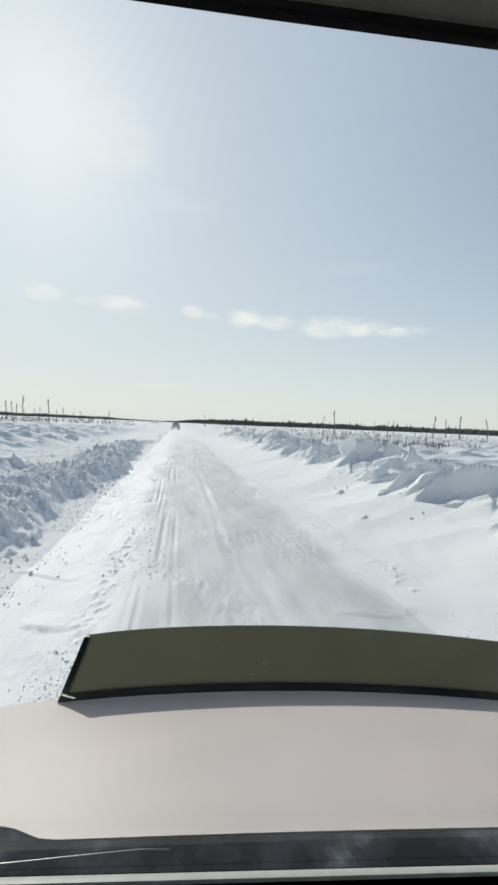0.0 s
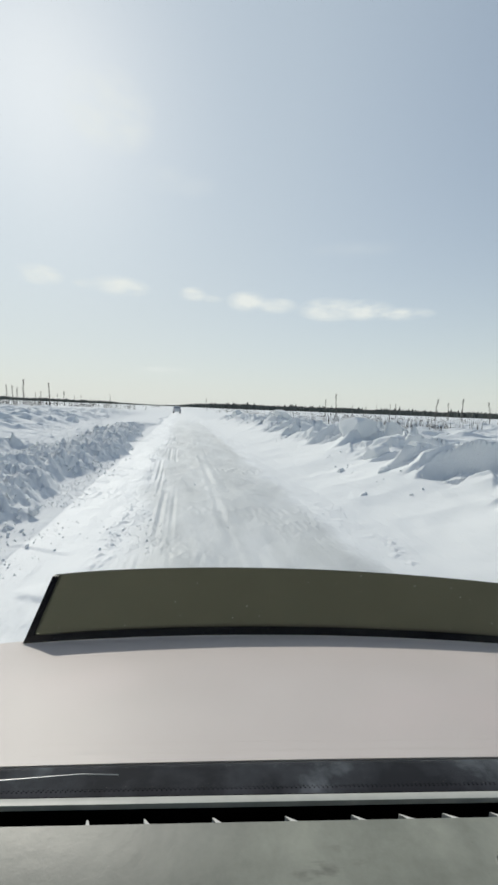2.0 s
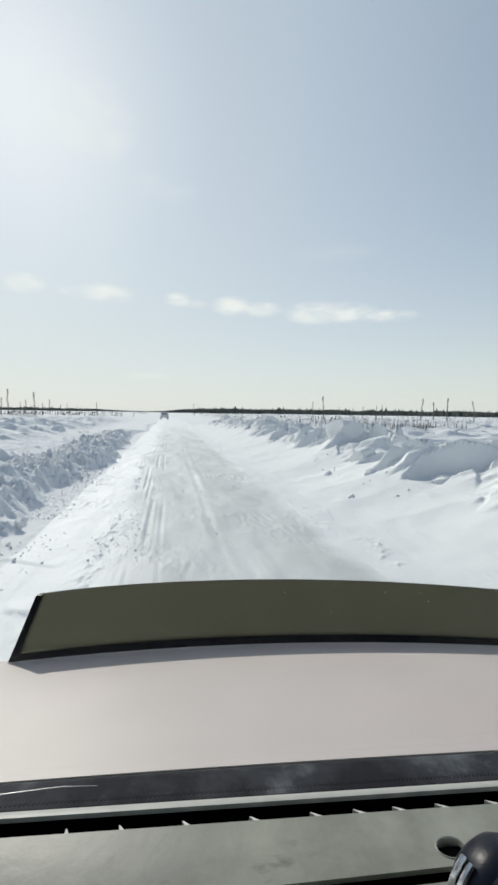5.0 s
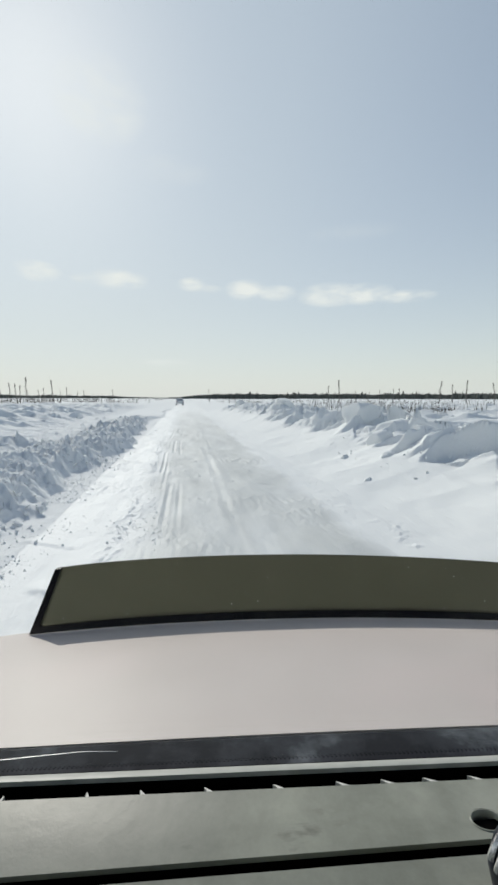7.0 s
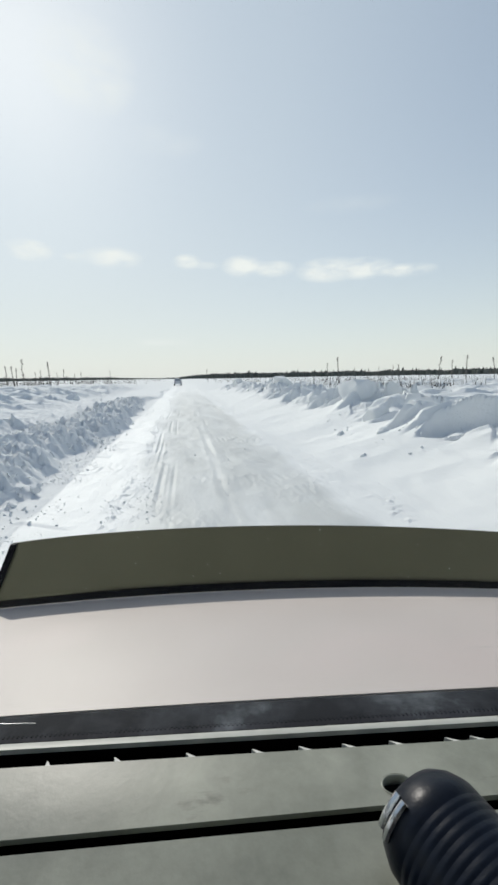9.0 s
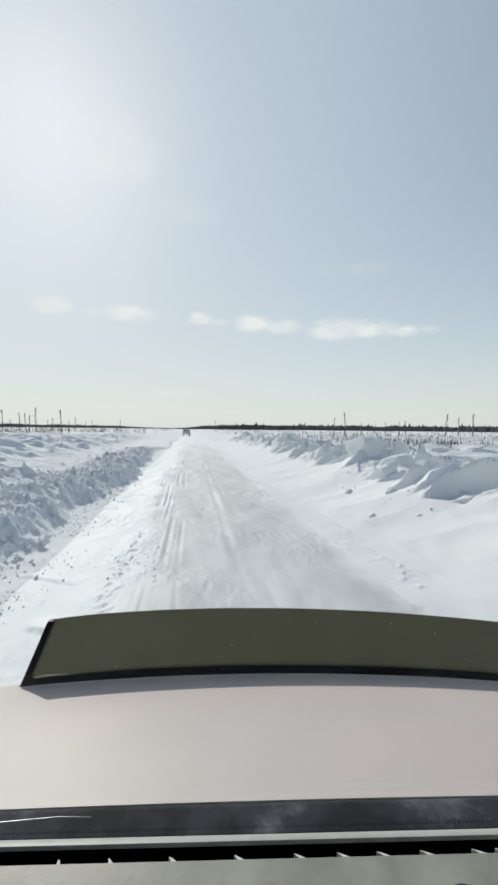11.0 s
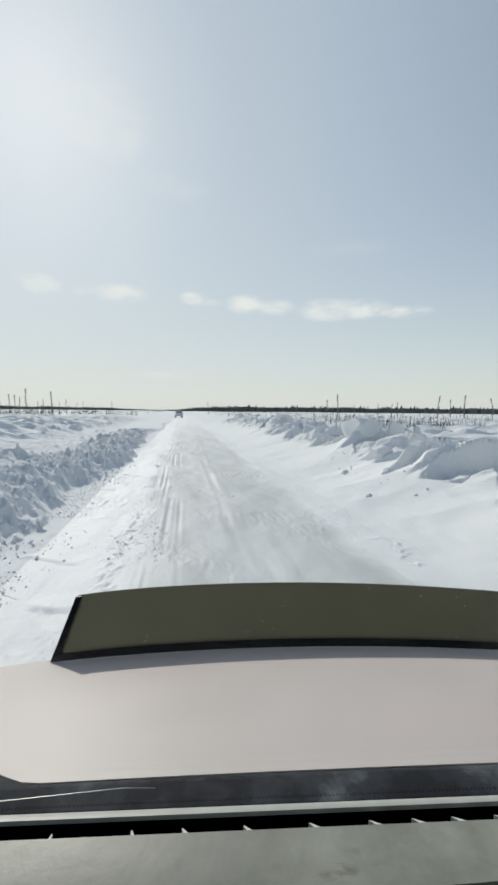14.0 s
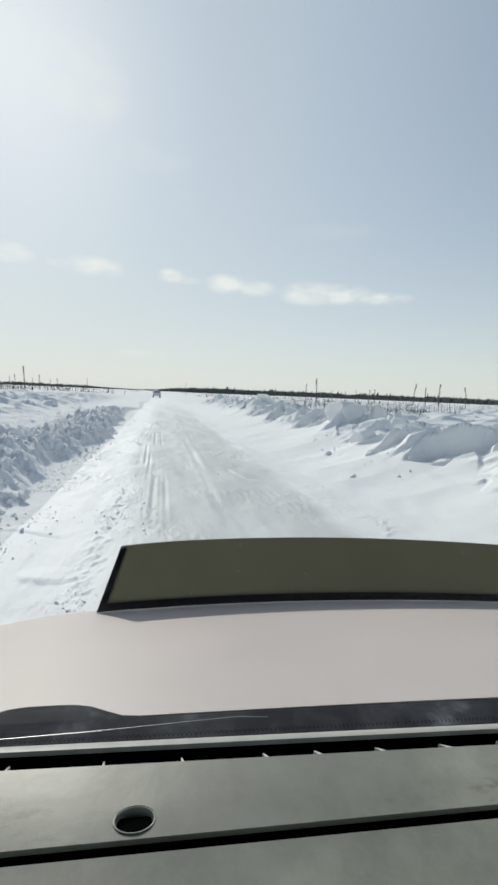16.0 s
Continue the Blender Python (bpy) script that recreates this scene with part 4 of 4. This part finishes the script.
def holed_pad():
    """The pad between slot and seam, with two fixing holes cut through it."""
    bm = bmesh.new()
    holes = ((-0.193, 0.3625, 0.0172, 0.0112), (0.350, 0.3755, 0.0152, 0.0102))

    def rear(x):
        return 0.3465 + 0.012 * (x + 0.2) / 0.55

    bounds = [DX0]
    for hx, hy, ra, rb in holes:
        bounds += [hx - 0.03, hx + 0.03]
    bounds.append(DX1)
    ny = 10
    for n in range(0, len(bounds) - 1):
        x0, x1 = bounds[n], bounds[n + 1]
        if n % 2 == 0:
            nx = 60
            g = [[bm.verts.new((lerp(x0, x1, i / nx), lerp(rear(lerp(x0, x1, i / nx)), 0.4195, j / ny), 0)) for j in range(ny + 1)] for i in range(nx + 1)]
            for i in range(nx):
                for j in range(ny):
                    bm.faces.new((g[i][j], g[i + 1][j], g[i + 1][j + 1], g[i][j + 1]))
            continue
        hx, hy, ra, rb = holes[n // 2]
        inner, outer = [], []
        for k in range(40):
            a = 2 * math.pi * (k + 0.5) / 40
            c, q = math.cos(a), math.sin(a)
            inner.append((hx + ra * 1.12 * c, hy + rb * 1.12 * q))
            sc = min((0.03 / abs(c)) if abs(c) > 1e-6 else 9, ((0.4195 - hy) if q > 0 else (hy - rear(hx))) / abs(q) if abs(q) > 1e-6 else 9)
            px, py = hx + c * sc, hy + q * sc
            outer.append((px, rear(px) if q < 0 and py < rear(hx) + 1e-4 else py))
        rings = [[bm.verts.new((lerp(a[0], b[0], w), lerp(a[1], b[1], w), 0)) for a, b in zip(inner, outer)] for w in (0, 0.5, 1)]
        for a_, b_ in zip(rings, rings[1:]):
            for k in range(40):
                bm.faces.new((a_[k], a_[(k + 1) % 40], b_[(k + 1) % 40], b_[k]))
        for cx in (x0, x1):                      # close the corners of the square round the ring
            for cy in (rear(cx), 0.4195):
                near_ = sorted(rings[-1], key=lambda v: (v.co.x - cx) ** 2 + (v.co.y - cy) ** 2)[:2]
                bm.faces.new((near_[0], near_[1], bm.verts.new((cx, cy, 0))))
    for v in bm.verts:
        v.co.z = top_z(v.co.x, v.co.y)
    bmesh.ops.remove_doubles(bm, verts=bm.verts[:], dist=0.0002)
    # turned-down lips at the slot and at the seam
    sheet(lambda u, v: (lerp(DX0, DX1, u), 0.4195 - 0.001 * v, 1.3005 - 0.007 * v), 30, 1, bm=bm)
    sheet(lambda u, v: (lerp(DX0, DX1, u), rear(lerp(DX0, DX1, u)) + 0.001 * v, top_z(0, rear(lerp(DX0, DX1, u))) - 0.007 * v), 30, 1, bm=bm)
    return part("dash_pad", bm, DASH, dash, "worn grey-green dash pad"), holes


pad, holes = holed_pad()
for hx, hy, ra, rb in holes:
    bm = bmesh.new()
    rings = []
    for rr, dz in ((1.13, 0.0), (1.08, 0.0004), (1.02, 0.0002), (0.97, -0.0012), (0.94, -0.0045), (0.92, -0.0130)):
        rings.append([bm.verts.new((hx + ra * rr * math.cos(a), hy + rb * rr * math.sin(a), top_z(hx, hy) + dz)) for a in (k * math.pi / 20 for k in range(40))])
    for a_, b_ in zip(rings, rings[1:]):
        for k in range(40):
            bm.faces.new((a_[k], a_[(k + 1) % 40], b_[(k + 1) % 40], b_[k]))
    part("hole_rim", bm, DASH, pad, "rounded rim of a fixing hole")
    # the well's bottom is painted black for the shade in it
    part("fixing_hole", tube([(hx, hy, top_z(hx, hy) - 0.020), (hx, hy, top_z(hx, hy) - 0.012)], [ra * 0.98, ra * 0.98], 32), PIT_SHADE, pad, "well of a fixing hole, its shade painted black")

# gap floor and wall painted black in place of the seam's shade
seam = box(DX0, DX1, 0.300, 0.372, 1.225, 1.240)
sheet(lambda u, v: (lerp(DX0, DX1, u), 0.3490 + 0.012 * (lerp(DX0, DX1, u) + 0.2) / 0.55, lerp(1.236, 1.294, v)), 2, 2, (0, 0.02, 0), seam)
part("dash_seam", seam, PIT_SHADE, dash, "seam across the dashboard, its shade painted black")


def rear_pad(u, v):
    x = lerp(DX0, DX1, u)
    y0 = 0.3360 + 0.012 * (x + 0.2) / 0.55
    a = v * 1.0
    y = y0 - 0.075 * a - 0.05 * a * a * 0.3
    z = 1.2955 - 0.012 * a - 0.20 * max(0.0, a - 0.62) ** 2
    return (x, y, z)


part("dash_top", sheet(rear_pad, 120, 14, 0.065), DASH, dash, "worn grey-green dash top")
part("dash_front", sheet(lambda u, v: (lerp(DX0, DX1, u), lerp(0.250, 0.20, v), lerp(1.255, 0.70, v)), 8, 8, (0, 0.03, 0)), BLACK, dash, "dark lower dashboard")

# grab handle on the dash
handle = empty("grab_handle")
handle.parent = van
handle["label"] = "blue-black ribbed rubber grab handle with chrome ring"
A0, A1 = Vector((0.346, 0.315, 1.335)), Vector((0.421, 0.12, 1.32))
ax = (A1 - A0).normalized()
prof = [(-0.020, 0.006), (-0.0185, 0.022), (-0.013, 0.033), (-0.004, 0.0405), (0.006, 0.0445), (0.010, 0.0455)]
for k in range(18):
    b0 = 0.018 + k * 0.0065
    prof += [(b0, 0.0455), (b0 + 0.0016, 0.0448), (b0 + 0.0022, 0.0448), (b0 + 0.0046, 0.0455)]
prof += [(0.135, 0.0455), (0.20, 0.041), (0.24, 0.036)]
part("grip", tube([A0 + ax * s_ for s_, _ in prof], [r_ for _, r_ in prof], 32), RUBBER, handle)
bm = bmesh.new()
sd = ax.cross(Vector((0, 0, 1))).normalized()
up_ = sd.cross(ax)
for off in (-0.006, 0.003):
    pts = [A0 + ax * off + (sd * math.cos(a) + up_ * math.sin(a)) * (0.0455 if off > 0 else 0.041) for a in (math.pi * (0.06 + 0.22 * k / 10) for k in range(11))]
    tube(pts, 0.0032, 8, bm)
part("chrome_ring", bm, CHROME, handle, "chrome ring catching the light")
for s_ in (0.06, 0.19):
    p = A0 + ax * s_
    part("handle_post", tube([p + Vector((0, 0, -0.03)), Vector((p.x, p.y, 1.24))], 0.016, 12), BLACK, handle)

# the rest of the body: plain, and closed round the view
BX0, BX1 = XC - 0.98, XC + 0.98
part("roof", sheet(lambda u, v: (lerp(BX0 + 0.13, BX1 - 0.13, u), lerp(0.096 - 0.03 * (2 * u - 1) ** 2, -3.1, v), 2.100 + 0.03 * math.sin(3.14 * u) - 0.075 * (1 - v) ** 30), 20, 24, 0.03), PAINT, van)
part("headliner", sheet(lambda u, v: (lerp(BX0 + 0.16, BX1 - 0.16, u), lerp(0.0825 - 0.025 * (2 * u - 1) ** 2, -3.05, v), 1.987 + 0.012 * smooth01(v * 14)), 16, 30, -0.012), LINER, van, "dark cloth headliner")
for sgn in (-1, 1):
    ex = XC + sgn * 0.98
    a, b = sorted((ex, ex - sgn * 0.05))
    part("body_side", box(a, b, -3.1, 0.50, 0.42, 1.20), PAINT, van, bevel=0.015)
    part("front_wing", sheet(lambda u, v: (lerp(ex, ex - sgn * 0.10, v * v), lerp(0.45, 1.06, u), lerp(0.45, 1.00 - 0.05 * u, math.sin(v * 1.57))), 10, 8, (-sgn * 0.02, 0, 0)), PAINT, van)
    part("windscreen_pillar", tube([(XC + sgn * 0.825, 0.46, 1.22), (XC + sgn * 0.70, 0.05, 2.01)], [0.045, 0.04], 10), LINER, van)
    for y in (-0.95, -2.0, -3.05):
        part("side_pillar", tube([(XC + sgn * 0.90, y, 1.18), (XC + sgn * 0.80, y, 2.06)], [0.05, 0.045], 10), LINER, van)
    sidepane = part("side_window", sheet(lambda u, v: (lerp(XC + sgn * 0.905, XC + sgn * 0.80, v), lerp(0.25, -3.0, u) - 0.2 * v * (1 - u), lerp(1.19, 2.05, v)), 8, 4, (-sgn * 0.005, 0, 0)), GLASS, van)
    sidepane.visible_shadow = False
    part("headlight", sheet(lambda u, v: (XC + sgn * lerp(0.52, 0.86, u), 1.17 - 0.12 * u * u + 0.03 * math.sin(3.14 * v), lerp(0.74, 0.90, v)), 8, 6, (0, -0.05, 0)), STEEL, van)
    for y in (0.62, -2.25):
        w = wheel_parts(0.36, 0.23, van, pose(XC + sgn * 0.84, y, 0.36))
part("cabin_floor", box(BX0 + 0.05, BX1 - 0.05, -3.1, 0.9, 0.40, 0.46), CLOTH, van)
part("rear_wall", box(BX0 + 0.05, BX1 - 0.05, -3.14, -3.08, 0.42, 2.06), CLOTH, van)
part("grille", sheet(lambda u, v: (lerp(XC - 0.88, XC + 0.88, u), 1.20 - 0.13 * (2 * u - 1) ** 2 + 0.02 * v, lerp(0.93, 0.62, v)), 20, 6, (0, -0.04, 0)), BLACK, van)
part("bumper", sheet(lambda u, v: (lerp(BX0, BX1, u), 1.40 - 0.16 * (2 * u - 1) ** 2 + 0.03 * math.sin(3.14 * v), lerp(0.66, 0.36, v)), 20, 6, (0, -0.1, 0)), PAINT, van)
